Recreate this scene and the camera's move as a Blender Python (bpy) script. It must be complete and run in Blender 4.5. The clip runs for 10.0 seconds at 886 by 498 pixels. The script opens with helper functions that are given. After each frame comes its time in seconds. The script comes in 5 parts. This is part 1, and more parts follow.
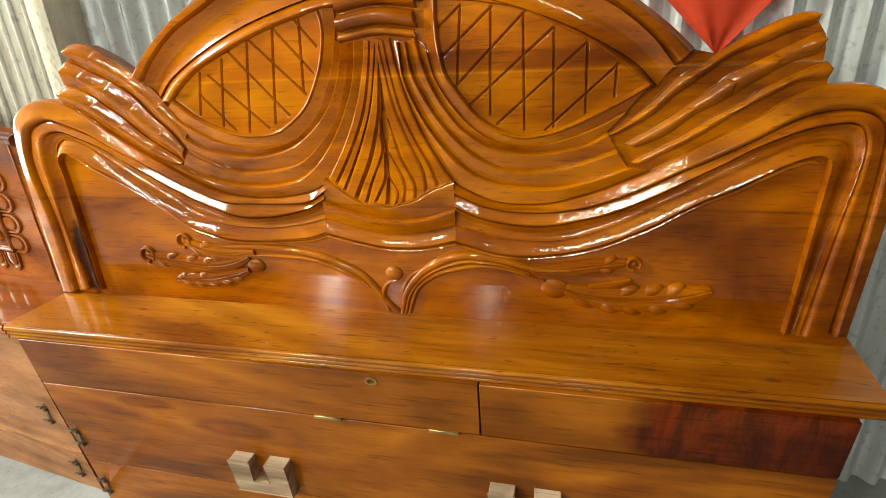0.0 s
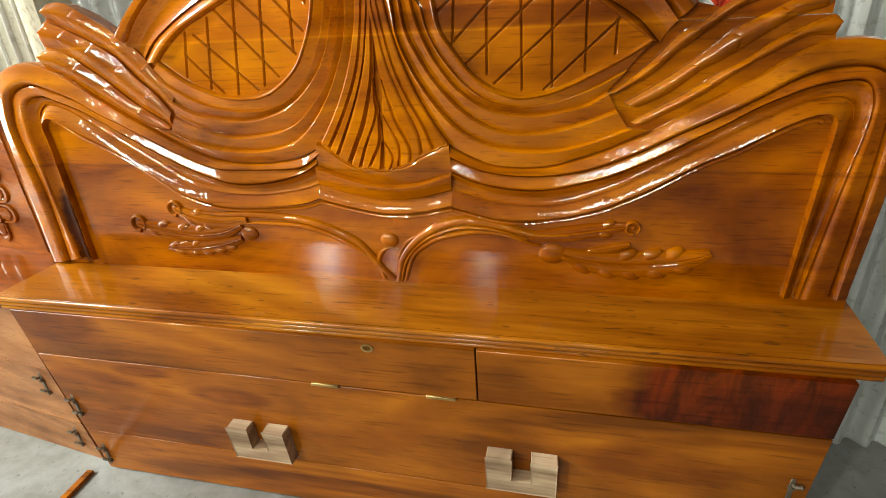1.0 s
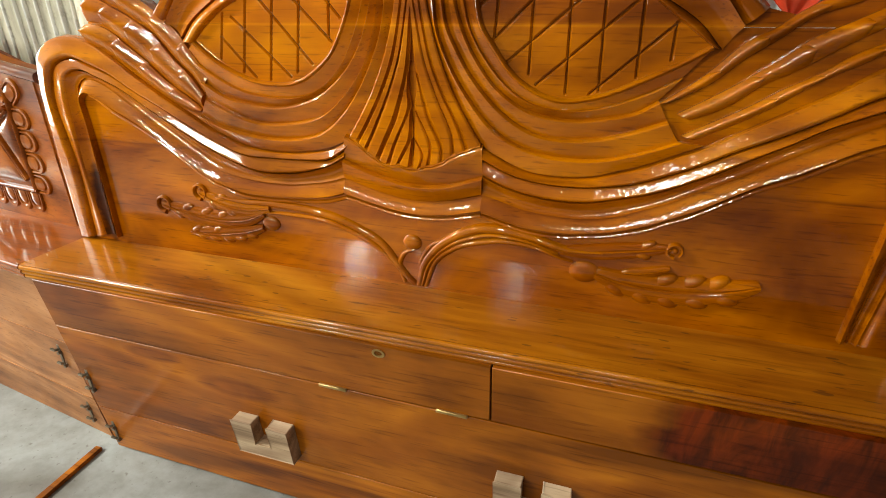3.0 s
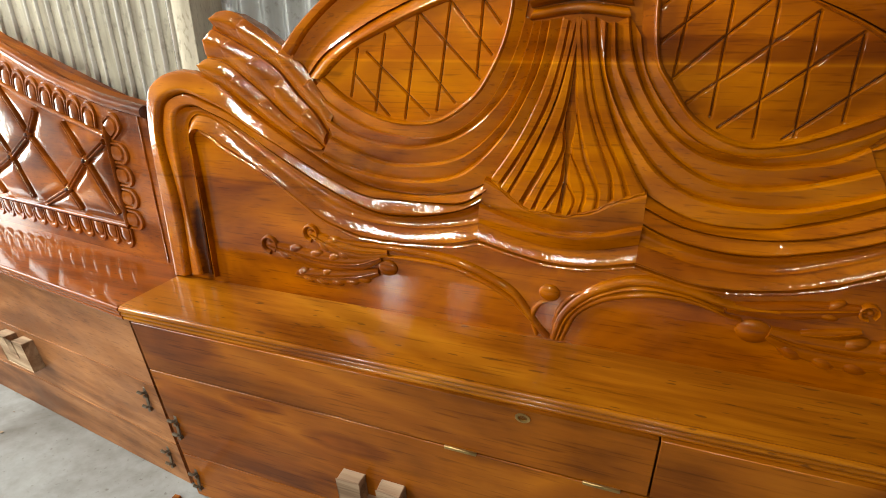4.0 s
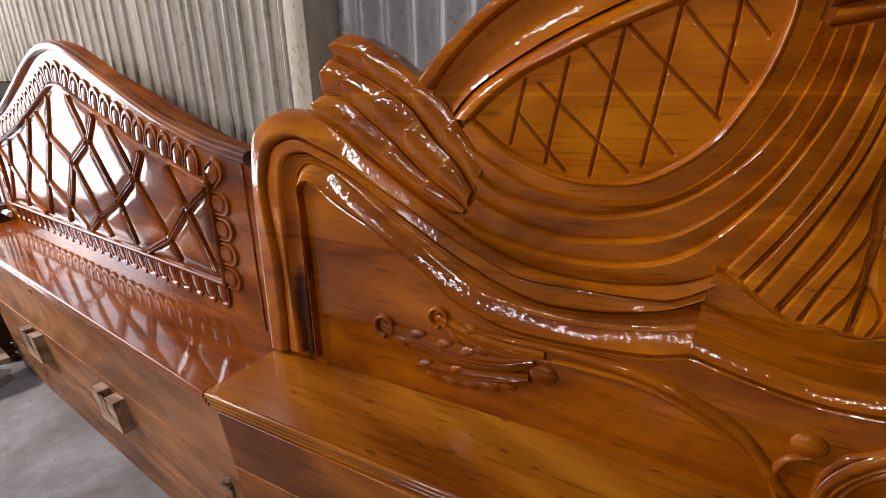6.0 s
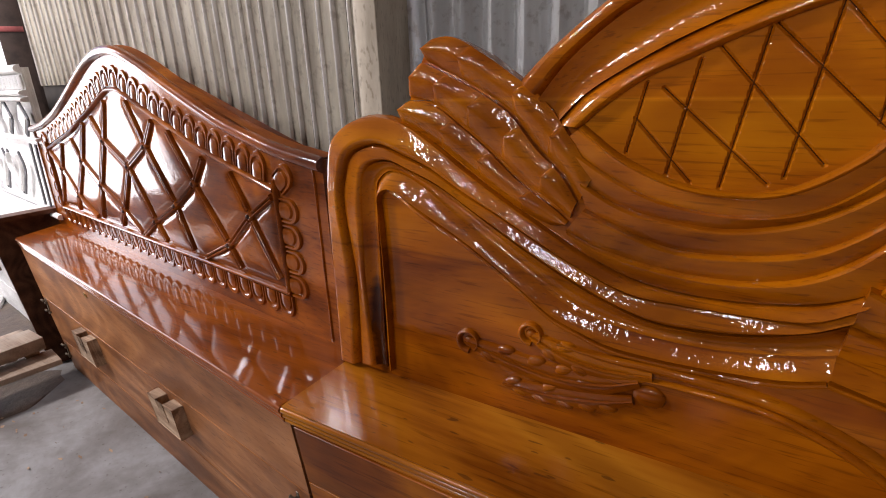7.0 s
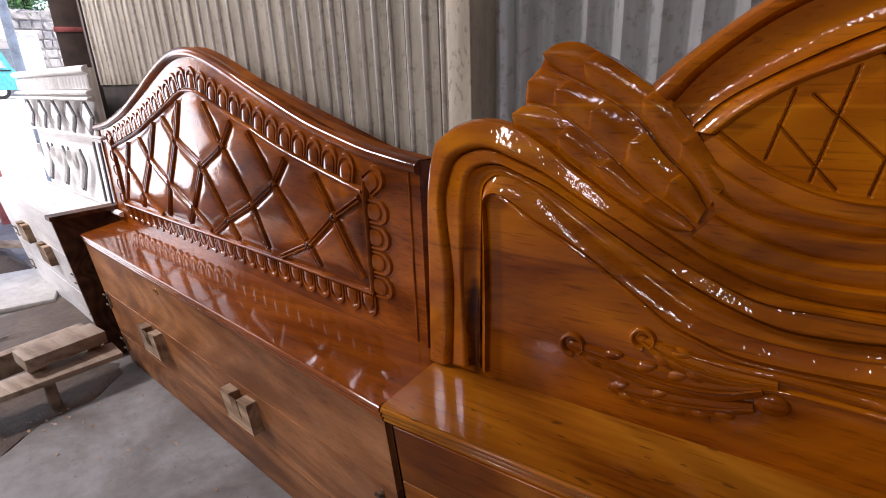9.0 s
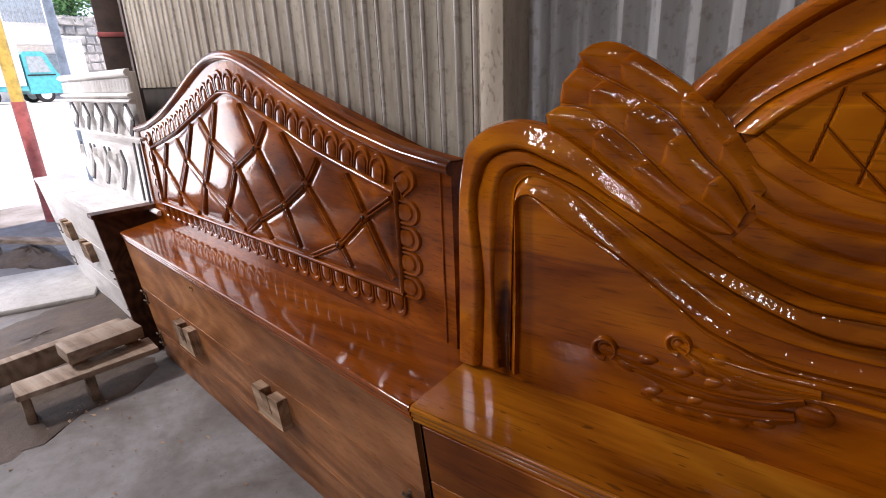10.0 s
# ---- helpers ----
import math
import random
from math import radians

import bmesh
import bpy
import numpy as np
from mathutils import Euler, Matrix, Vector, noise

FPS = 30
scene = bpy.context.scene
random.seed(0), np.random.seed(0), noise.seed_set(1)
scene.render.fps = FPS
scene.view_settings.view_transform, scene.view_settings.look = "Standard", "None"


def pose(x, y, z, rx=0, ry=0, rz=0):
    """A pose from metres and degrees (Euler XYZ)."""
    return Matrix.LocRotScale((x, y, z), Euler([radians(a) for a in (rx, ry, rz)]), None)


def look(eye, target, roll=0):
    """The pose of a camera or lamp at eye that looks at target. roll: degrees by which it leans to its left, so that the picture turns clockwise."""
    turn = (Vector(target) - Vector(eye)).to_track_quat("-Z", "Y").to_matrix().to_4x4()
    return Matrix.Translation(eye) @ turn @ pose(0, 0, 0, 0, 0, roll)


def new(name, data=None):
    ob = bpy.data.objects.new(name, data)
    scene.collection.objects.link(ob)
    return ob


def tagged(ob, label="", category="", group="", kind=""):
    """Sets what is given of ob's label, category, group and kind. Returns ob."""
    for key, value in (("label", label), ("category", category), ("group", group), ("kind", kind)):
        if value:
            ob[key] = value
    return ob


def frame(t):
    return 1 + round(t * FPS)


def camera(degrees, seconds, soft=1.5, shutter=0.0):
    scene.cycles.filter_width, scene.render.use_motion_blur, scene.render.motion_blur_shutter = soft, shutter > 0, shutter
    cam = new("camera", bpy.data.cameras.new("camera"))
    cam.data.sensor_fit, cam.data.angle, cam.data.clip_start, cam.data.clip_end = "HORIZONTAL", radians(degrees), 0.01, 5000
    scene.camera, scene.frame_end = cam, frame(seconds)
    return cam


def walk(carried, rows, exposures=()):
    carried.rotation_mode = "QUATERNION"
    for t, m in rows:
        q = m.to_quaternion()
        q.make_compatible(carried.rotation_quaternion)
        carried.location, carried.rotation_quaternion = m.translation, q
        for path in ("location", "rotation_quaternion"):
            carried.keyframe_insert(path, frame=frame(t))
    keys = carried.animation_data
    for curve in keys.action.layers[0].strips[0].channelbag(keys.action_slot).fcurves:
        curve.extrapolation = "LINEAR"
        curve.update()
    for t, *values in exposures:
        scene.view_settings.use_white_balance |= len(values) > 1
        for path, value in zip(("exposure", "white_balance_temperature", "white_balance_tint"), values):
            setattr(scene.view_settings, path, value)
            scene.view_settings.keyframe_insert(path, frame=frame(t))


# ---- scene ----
cam = camera(81.1, 10.0, soft=1.0)
PATH = [
    (0, (0.019, -0.004, 1.333), (-0.428, 1.793, 0.577), -3.0),
    (0.5, (0.013, -0.006, 1.321), (-0.427, 1.772, 0.518), -3.0),
    (1, (0.018, 0.007, 1.309), (-0.414, 1.765, 0.459), -3.3),
    (1.5, (0.026, 0.016, 1.295), (-0.403, 1.769, 0.434), -3.1),
    (2, (0.041, 0.035, 1.279), (-0.388, 1.79, 0.421), -1.9),
    (2.2, (0.049, 0.044, 1.274), (-0.396, 1.798, 0.423), -1.4),
    (3.3, (-0.024, 0.083, 1.284), (-0.616, 1.818, 0.483), 0.1),
    (3.5, (-0.094, 0.093, 1.284), (-0.702, 1.832, 0.506), 0.1),
    (4, (-0.258, 0.086, 1.302), (-0.884, 1.831, 0.552), -0.1),
    (4.5, (-0.332, 0.099, 1.305), (-0.978, 1.85, 0.587), -0.5),
    (5, (-0.382, 0.198, 1.29), (-1.076, 1.935, 0.583), -0.7),
    (5.5, (-0.44, 0.307, 1.291), (-1.272, 1.997, 0.62), -0.8),
    (6, (-0.512, 0.342, 1.296), (-1.462, 1.98, 0.652), -1.5),
    (6.2, (-0.547, 0.342, 1.298), (-1.514, 1.97, 0.655), -1.4),
    (7.3, (-0.675, 0.31, 1.312), (-1.696, 1.9, 0.658), -2.3),
    (7.5, (-0.693, 0.299, 1.312), (-1.715, 1.889, 0.659), -2.0),
    (8, (-0.741, 0.267, 1.316), (-1.766, 1.855, 0.662), -1.8),
    (8.5, (-0.775, 0.243, 1.324), (-1.804, 1.827, 0.668), -1.9),
    (9, (-0.787, 0.232, 1.327), (-1.852, 1.792, 0.67), -2.2),
    (9.5, (-0.791, 0.228, 1.325), (-1.908, 1.755, 0.678), -2.3),
    (10, (-0.795, 0.225, 1.326), (-1.943, 1.73, 0.679), -2.5),
]
walk(cam, [(t, look(eye, target, roll)) for t, eye, target, roll in PATH],
     exposures=[(0.0, 2.62, 7300, -3), (2.2, 2.66, 7300, -3), (3.5, 2.38, 7350, 0), (4.5, 2.17, 7050, 8), (5.5, 1.72, 6750, 19), (6.2, 1.28, 6750, 21), (7.3, 1.25, 6800, 22),
                (8.5, 1.19, 6700, 24), (9.5, 0.82, 6800, 25), (10.0, 0.87, 6800, 24)])

# ---- light ----
world = bpy.data.worlds.new("sky")
scene.world = world
world.use_nodes = True
wt = world.node_tree
sky = wt.nodes.new("ShaderNodeTexSky")
sky.sky_type = "NISHITA"
sky.sun_disc = False
sky.sun_elevation = radians(74)
sky.sun_rotation = radians(122)
wt.links.new(sky.outputs["Color"], wt.nodes["Background"].inputs["Color"])
wt.nodes["Background"].inputs["Strength"].default_value = 0.15

sun_data = bpy.data.lights.new("sun", "SUN")
sun_data.energy = 5.0
sun_data.angle = radians(0.6)
sun_data.color = (1.0, 0.95, 0.88)
sun = new("sun", sun_data)
sun.matrix_world = look((2.4, -1.5, 10), (0, 0, 0))


def opening_light(name, eye, target, w, h, power, color=(0.93, 0.97, 1.0)):
    """An area lamp that stands for daylight in an opening of the shed."""
    d = bpy.data.lights.new(name, "AREA")
    d.shape, d.size, d.size_y, d.energy, d.color = "RECTANGLE", w, h, power, color
    o = new(name, d)
    o.matrix_world = look(eye, target)
    return o


# openings in the front wall: left and right edge, sill, head, power
# the second and fourth are unseen slits, added for glints on the carving
OPENINGS = ((-2.97, -2.85, 2.15, 3.36, 23), (-2.02, -1.94, 2.75, 3.36, 4), (-0.90, -0.79, 2.15, 3.36, 9), (0.28, 0.40, 2.10, 2.52, 4))
for x0, x1, z0, z1, watts in OPENINGS:
    opening_light("daylight_window", ((x0 + x1) / 2, -3.46, (z0 + z1) / 2), ((x0 + x1) / 4, 1.0, 0.9), x1 - x0 - 0.02, z1 - z0 - 0.06, watts)
# unseen roof opening with its lamp, added to brighten the left end
opening_light("daylight_skylight", (-4.6, -0.6, 3.62), (-4.2, 0.9, 0.9), 0.6, 0.6, 70)
opening_light("daylight_street_side", (-5.49, 0.64, 1.9), (-1.0, 0.64, 1.9), 0.72, 3.0, 20, (0.90, 0.96, 1.0))

# ---- materials ----


class Mat:
    """A small helper to wire a node material."""

    def __init__(self, name):
        self.m = bpy.data.materials.new(name)
        self.m.use_nodes = True
        self.t = self.m.node_tree
        self.p = self.t.nodes["Principled BSDF"]
        self.coord = self.t.nodes.new("ShaderNodeTexCoord")

    def n(self, kind, **values):
        node = self.t.nodes.new("ShaderNode" + kind)
        for k, v in values.items():
            node.inputs[k.replace("_", " ")].default_value = v
        return node

    def link(self, a, b):
        self.t.links.new(a, b)

    def mapped(self, scale, rot=(0, 0, 0), loc=(0, 0, 0), src="Object"):
        mp = self.n("Mapping")
        mp.inputs["Scale"].default_value = scale
        mp.inputs["Rotation"].default_value = rot
        mp.inputs["Location"].default_value = loc
        self.link(self.coord.outputs[src], mp.inputs["Vector"])
        return mp.outputs["Vector"]

    def noise(self, vec, scale, detail=4.0, rough=0.55, distort=0.0):
        n = self.n("TexNoise", Scale=scale, Detail=detail, Roughness=rough, Distortion=distort)
        self.link(vec, n.inputs["Vector"])
        return n.outputs["Fac"]

    def ramp(self, fac, stops):
        r = self.t.nodes.new("ShaderNodeValToRGB")
        el = r.color_ramp.elements
        while len(el) < len(stops):
            el.new(0.5)
        for e, (pos, col) in zip(el, stops):
            e.position = pos
            e.color = (*col, 1) if len(col) == 3 else col
        self.link(fac, r.inputs["Fac"])
        return r.outputs["Color"]

    def mix(self, a, b, fac, mode="MIX"):
        x = self.t.nodes.new("ShaderNodeMix")
        x.data_type = "RGBA"
        x.blend_type = mode
        for sock, v in ((x.inputs[0], fac), (x.inputs[6], a), (x.inputs[7], b)):
            if hasattr(v, "is_linked"):
                self.link(v, sock)
            elif isinstance(v, (int, float)):
                sock.default_value = v
            else:
                sock.default_value = (*v, 1)
        return x.outputs[2]

    def math(self, op, a, b=0.0):
        x = self.t.nodes.new("ShaderNodeMath")
        x.operation = op
        for sock, v in ((x.inputs[0], a), (x.inputs[1], b)):
            if hasattr(v, "is_linked"):
                self.link(v, sock)
            else:
                sock.default_value = v
        return x.outputs[0]

    def bump(self, height, strength, dist=0.01, normal=None):
        b = self.n("Bump", Strength=strength, Distance=dist)
        self.link(height, b.inputs["Height"])
        if normal is not None:
            self.link(normal, b.inputs["Normal"])
        return b.outputs["Normal"]


def wood(name, dark, mid, light, grain=(1.2, 9.0, 9.0), rot=(0, 0, 0), rough=0.4, coat=1.0, coat_rough=0.015,
         bump=0.08, vary=0.25, peel=0.0, ripple=0.00052, figure=1.0, dust=0.0, boards=(), tone_patches=(), nicks=0.0, smoke=0.0):
    """Timber with long grain, growth figure, pores and a coat of varnish."""
    k = Mat(name)
    info = k.t.nodes.new("ShaderNodeObjectInfo")
    vec = k.mapped(grain, rot)
    shift = k.n("VectorMath")
    shift.operation = "ADD"
    k.link(vec, shift.inputs[0])
    rnd = k.t.nodes.new("ShaderNodeCombineXYZ")
    for n, f in enumerate((7.3, 3.1, 11.7)):
        k.link(k.math("MULTIPLY", info.outputs["Random"], f * vary), rnd.inputs[n])
    k.link(rnd.outputs[0], shift.inputs[1])
    v = shift.outputs[0]
    big = k.noise(v, 0.62, 4, 0.55, 2.2 * figure)
    rings = k.t.nodes.new("ShaderNodeTexWave")
    rings.wave_type, rings.bands_direction = "BANDS", "Z"
    for key, val in (("Scale", 0.42), ("Distortion", 7.0 * figure), ("Detail", 2.5), ("Detail Scale", 0.7)):
        rings.inputs[key].default_value = val
    k.link(v, rings.inputs["Vector"])
    fine_vec = k.mapped((grain[0] * 4, grain[1] * 14, grain[2] * 14), rot)
    fine = k.noise(fine_vec, 1.0, 5, 0.65)
    f = k.math("ADD", k.math("MULTIPLY", big, 0.62), k.math("MULTIPLY", rings.outputs["Fac"], 0.13))
    f = k.math("ADD", f, k.math("MULTIPLY", k.math("SUBTRACT", fine, 0.12), 0.30))
    lines = k.math("SINE", k.math("MULTIPLY", k.noise(v, 0.33, 1.0, 0.4, 0.5), 75.0))
    f = k.math("ADD", f, k.math("MULTIPLY", lines, 0.075 * figure))
    col = k.ramp(f, [(0.30, dark), (0.49, mid), (0.66, light)])
    pores = k.ramp(k.noise(fine_vec, 2.6, 2, 0.5), [(0.30, (0.55, 0.5, 0.45)), (0.42, (1, 1, 1))])
    col = k.mix(col, pores, 0.75, "MULTIPLY")
    blotch = k.ramp(k.noise(k.mapped((1, 1, 1)), 2.3, 3, 0.6), [(0.3, (0.72, 0.66, 0.6)), (0.62, (1.08, 1.06, 1.0))])
    col = k.mix(col, blotch, 0.8, "MULTIPLY")
    if smoke:
        cloud = k.noise(k.mapped((1.5, 2.4, 2.4), loc=(3.1, 0, 1.7)), 1.25, 4, 0.55, 1.2)
        thin = k.ramp(lines, [(0.60, (0, 0, 0)), (0.97, (1, 1, 1))])
        col = k.mix(col, k.mix(col, (0.66, 0.56, 0.5), 1.0, "MULTIPLY"), k.math("MULTIPLY", thin, 0.7))
        col = k.mix(col, k.ramp(cloud, [(0.36, (0.36, 0.27, 0.18)), (0.48, (0.82, 0.78, 0.72)), (0.60, (1.18, 1.20, 1.1))]), smoke, "MULTIPLY")
    hue = k.n("HueSaturation")
    k.link(col, hue.inputs["Color"])
    k.link(k.math("ADD", k.math("MULTIPLY", info.outputs["Random"], 0.5 * vary), 1 - 0.25 * vary), hue.inputs["Value"])
    col = hue.outputs["Color"]
    if nicks:
        nk = k.ramp(k.noise(k.mapped((20, 85, 85), rot), 1.0, 1, 0.4), [(0.70, (0, 0, 0)), (0.73, (1, 1, 1))])
        col = k.mix(col, (0.07, 0.022, 0.006), k.math("MULTIPLY", nk, nicks))
    if boards or tone_patches:
        xyz = k.t.nodes.new("ShaderNodeSeparateXYZ")
        k.link(k.coord.outputs["Object"], xyz.inputs[0])
        wob = k.math("MULTIPLY", k.math("SUBTRACT", k.noise(k.mapped((2, 2, 9)), 2.0, 3, 0.6), 0.5), 1.0)
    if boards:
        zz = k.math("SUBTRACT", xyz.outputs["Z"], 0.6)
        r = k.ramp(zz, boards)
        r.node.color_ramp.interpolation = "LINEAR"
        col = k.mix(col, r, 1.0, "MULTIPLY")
    # elliptical patches of tone: heartwood, knots, stain and painted shade
    for (cx, cz, rx, rz, tone, amount, *edge) in tone_patches:
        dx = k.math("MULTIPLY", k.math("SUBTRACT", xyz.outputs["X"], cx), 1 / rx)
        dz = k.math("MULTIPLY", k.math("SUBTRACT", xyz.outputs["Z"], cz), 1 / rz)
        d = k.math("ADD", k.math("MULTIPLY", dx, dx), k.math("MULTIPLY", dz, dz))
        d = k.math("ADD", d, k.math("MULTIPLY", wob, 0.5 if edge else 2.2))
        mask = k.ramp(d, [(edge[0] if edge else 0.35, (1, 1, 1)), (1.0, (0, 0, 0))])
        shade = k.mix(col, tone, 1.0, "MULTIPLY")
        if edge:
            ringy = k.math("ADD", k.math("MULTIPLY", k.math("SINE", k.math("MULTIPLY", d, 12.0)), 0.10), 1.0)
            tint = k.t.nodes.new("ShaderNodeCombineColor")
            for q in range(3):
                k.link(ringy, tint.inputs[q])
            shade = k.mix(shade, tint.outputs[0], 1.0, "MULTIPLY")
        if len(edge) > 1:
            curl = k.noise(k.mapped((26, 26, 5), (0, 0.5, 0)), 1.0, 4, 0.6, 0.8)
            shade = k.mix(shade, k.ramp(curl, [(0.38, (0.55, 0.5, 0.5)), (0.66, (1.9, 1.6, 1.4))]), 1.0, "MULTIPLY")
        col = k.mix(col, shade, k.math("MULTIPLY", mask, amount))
    if dust:
        spots = k.ramp(k.noise(k.mapped((1, 1, 1)), 9, 5, 0.7), [(0.45, (0, 0, 0)), (0.7, (1, 1, 1))])
        col = k.mix(col, (0.42, 0.36, 0.29), k.math("MULTIPLY", spots, dust))
    k.link(col, k.p.inputs["Base Color"])
    k.p.inputs["Roughness"].default_value = rough
    k.p.inputs["Specular IOR Level"].default_value = 0.5 if coat < 0.05 else 0.06
    k.p.inputs["Coat Weight"].default_value = coat
    k.p.inputs["Coat Roughness"].default_value = coat_rough
    k.p.inputs["Coat IOR"].default_value = 1.45
    nb = k.bump(fine, bump, 0.004)
    k.link(nb, k.p.inputs["Normal"])
    if peel:
        pv = k.noise(k.mapped((1, 1, 1)), 250, 1, 0.5)
        wv = k.noise(k.mapped((1, 1, 1)), 105, 1, 0.45)
        k.link(k.bump(pv, peel, 0.00010, k.bump(wv, peel, ripple)), k.p.inputs["Coat Normal"])
    return k.m


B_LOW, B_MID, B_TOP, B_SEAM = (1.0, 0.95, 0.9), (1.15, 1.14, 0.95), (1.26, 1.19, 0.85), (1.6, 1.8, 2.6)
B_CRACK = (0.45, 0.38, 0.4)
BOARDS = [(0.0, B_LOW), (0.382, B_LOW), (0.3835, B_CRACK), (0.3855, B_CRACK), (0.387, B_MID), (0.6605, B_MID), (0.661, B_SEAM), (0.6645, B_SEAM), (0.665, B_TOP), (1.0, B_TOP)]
# the last two ellipses paint the right end's fainter light into the wood
STREAKS_AND_SHADE = [(-0.15, 1.288, 0.42, 0.026, (0.40, 0.30, 0.3), 0.75), (-1.290, 0.80, 0.018, 0.14, (0.16, 0.10, 0.1), 0.95),
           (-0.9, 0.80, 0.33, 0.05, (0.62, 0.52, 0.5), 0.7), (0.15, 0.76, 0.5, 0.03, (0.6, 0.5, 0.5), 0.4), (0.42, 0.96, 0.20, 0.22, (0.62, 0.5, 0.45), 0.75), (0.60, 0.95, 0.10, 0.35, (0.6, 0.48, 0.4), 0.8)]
VARNISH_LOW = wood("varnished_gold_wood", (0.28, 0.0657, 0.0012), (0.395, 0.11, 0.0012), (0.47, 0.146, 0.0018), grain=(1.3, 6.0, 6.0), smoke=0.72, peel=0.9, boards=BOARDS, tone_patches=STREAKS_AND_SHADE)
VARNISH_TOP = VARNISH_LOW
VARNISH_FEATHER = wood("varnished_feather_wood", (0.28, 0.0657, 0.0012), (0.395, 0.11, 0.0012), (0.47, 0.146, 0.0018), grain=(1.3, 6.0, 6.0), smoke=0.72, peel=1.0, ripple=0.0008, boards=BOARDS, tone_patches=STREAKS_AND_SHADE)
VARNISH_PANEL = wood("varnished_flat_wood", (0.26, 0.0603, 0.0012), (0.375, 0.103, 0.0012), (0.45, 0.137, 0.0018), grain=(1.3, 6.0, 6.0), smoke=0.72, figure=1.3, peel=0.45, boards=BOARDS, tone_patches=STREAKS_AND_SHADE)
VARNISH_SHELF = wood("varnished_shelf_wood", (0.24, 0.0603, 0.003), (0.48, 0.156, 0.009), (0.6, 0.228, 0.016), grain=(0.8, 3.6, 3.6), rough=0.3, coat=0.65, peel=0.35, coat_rough=0.13, figure=1.6, nicks=0.6, smoke=0.2)
KNOTS = [(-1.26, 0.62, 0.17, 0.085, (0.62, 0.52, 0.6), 0.9, 0.55), (-1.05, 0.47, 0.105, 0.024, (0.58, 0.46, 0.45), 0.75, 0.6), (-0.80, 0.415, 0.135, 0.036, (0.62, 0.5, 0.48), 0.75, 0.6),
         (-1.22, 0.42, 0.20, 0.045, (0.68, 0.58, 0.6), 0.8), (-1.15, 0.25, 0.32, 0.10, (0.72, 0.62, 0.6), 0.7), (-0.62, 0.10, 0.33, 0.035, (0.6, 0.5, 0.5), 0.7, 0.5), (0.22, 0.36, 0.22, 0.06, (0.62, 0.5, 0.5), 0.7)]
FRONT_WOOD = wood("lacquered_front_wood", (0.18, 0.0475, 0.003), (0.34, 0.0967, 0.006), (0.45, 0.139, 0.009), grain=(0.8, 4.0, 4.0), rough=0.45,
                  coat=0.5, coat_rough=0.22, peel=0.08, vary=0.5, figure=1.7, smoke=0.3, tone_patches=KNOTS)
HEART_WOOD = wood("front_wood_with_heartwood", (0.18, 0.0475, 0.003), (0.34, 0.0967, 0.006), (0.45, 0.139, 0.009), grain=(0.8, 4.0, 4.0), rough=0.45,
                  coat=0.5, coat_rough=0.22, peel=0.08, vary=0.5, figure=1.5, smoke=0.4, tone_patches=[(0.56, 0.56, 0.43, 0.20, (0.30, 0.15, 0.2), 0.96, 0.72, 1)])
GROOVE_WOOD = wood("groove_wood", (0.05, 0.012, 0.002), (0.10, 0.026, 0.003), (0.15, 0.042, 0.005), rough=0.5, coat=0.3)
RED_VARNISH = wood("varnished_red_brown_wood", (0.13, 0.0267, 0.002), (0.3, 0.0718, 0.004), (0.41, 0.11, 0.007), grain=(1.3, 6.0, 6.0), peel=0.6, coat_rough=0.035, nicks=0.35, smoke=0.75)
RED_SHELF = wood("varnished_red_brown_shelf", (0.15, 0.0304, 0.002), (0.31, 0.0736, 0.004), (0.42, 0.112, 0.007), grain=(0.9, 4.5, 4.5), peel=0.12, coat_rough=0.08, nicks=0.6, smoke=0.4)
RAW_FRONT = wood("dull_brown_board", (0.2, 0.0736, 0.026), (0.335, 0.136, 0.052), (0.43, 0.193, 0.082), grain=(0.9, 5.5, 5.5), rough=0.55, coat=0.3, coat_rough=0.28,
                 vary=0.5, dust=0.06, figure=1.6, smoke=0.35)
RAW_EDGE = wood("rough_orange_edge_wood", (0.26, 0.062, 0.006), (0.42, 0.112, 0.010), (0.52, 0.155, 0.014), grain=(1.6, 9, 9), rough=0.6, coat=0.12, coat_rough=0.35, figure=1.5, smoke=0.5)
PALE_WOOD = wood("pale_raw_wood", (0.20, 0.12, 0.075), (0.42, 0.29, 0.20), (0.54, 0.40, 0.30), rough=0.75, coat=0.0, vary=0.8, smoke=0.7)
BENCH_WOOD = wood("dusty_grey_brown_wood", (0.15, 0.10, 0.07), (0.30, 0.22, 0.165), (0.41, 0.325, 0.255), rough=0.8, coat=0.0, vary=0.8, dust=0.45)
END_WOOD = wood("dark_stained_wood", (0.04, 0.015, 0.009), (0.085, 0.034, 0.019), (0.13, 0.055, 0.03), rough=0.5, coat=0.3, coat_rough=0.3)
PALE_BOARD = wood("pale_primed_wood", (0.74, 0.74, 0.75), (0.81, 0.82, 0.83), (0.85, 0.86, 0.87), rough=0.55, coat=0.3, vary=0.4)
POST_WOOD = wood("lime_washed_post", (0.42, 0.36, 0.28), (0.60, 0.53, 0.43), (0.70, 0.64, 0.54), grain=(9, 9, 1.2), rough=0.8, coat=0.0, dust=0.2)


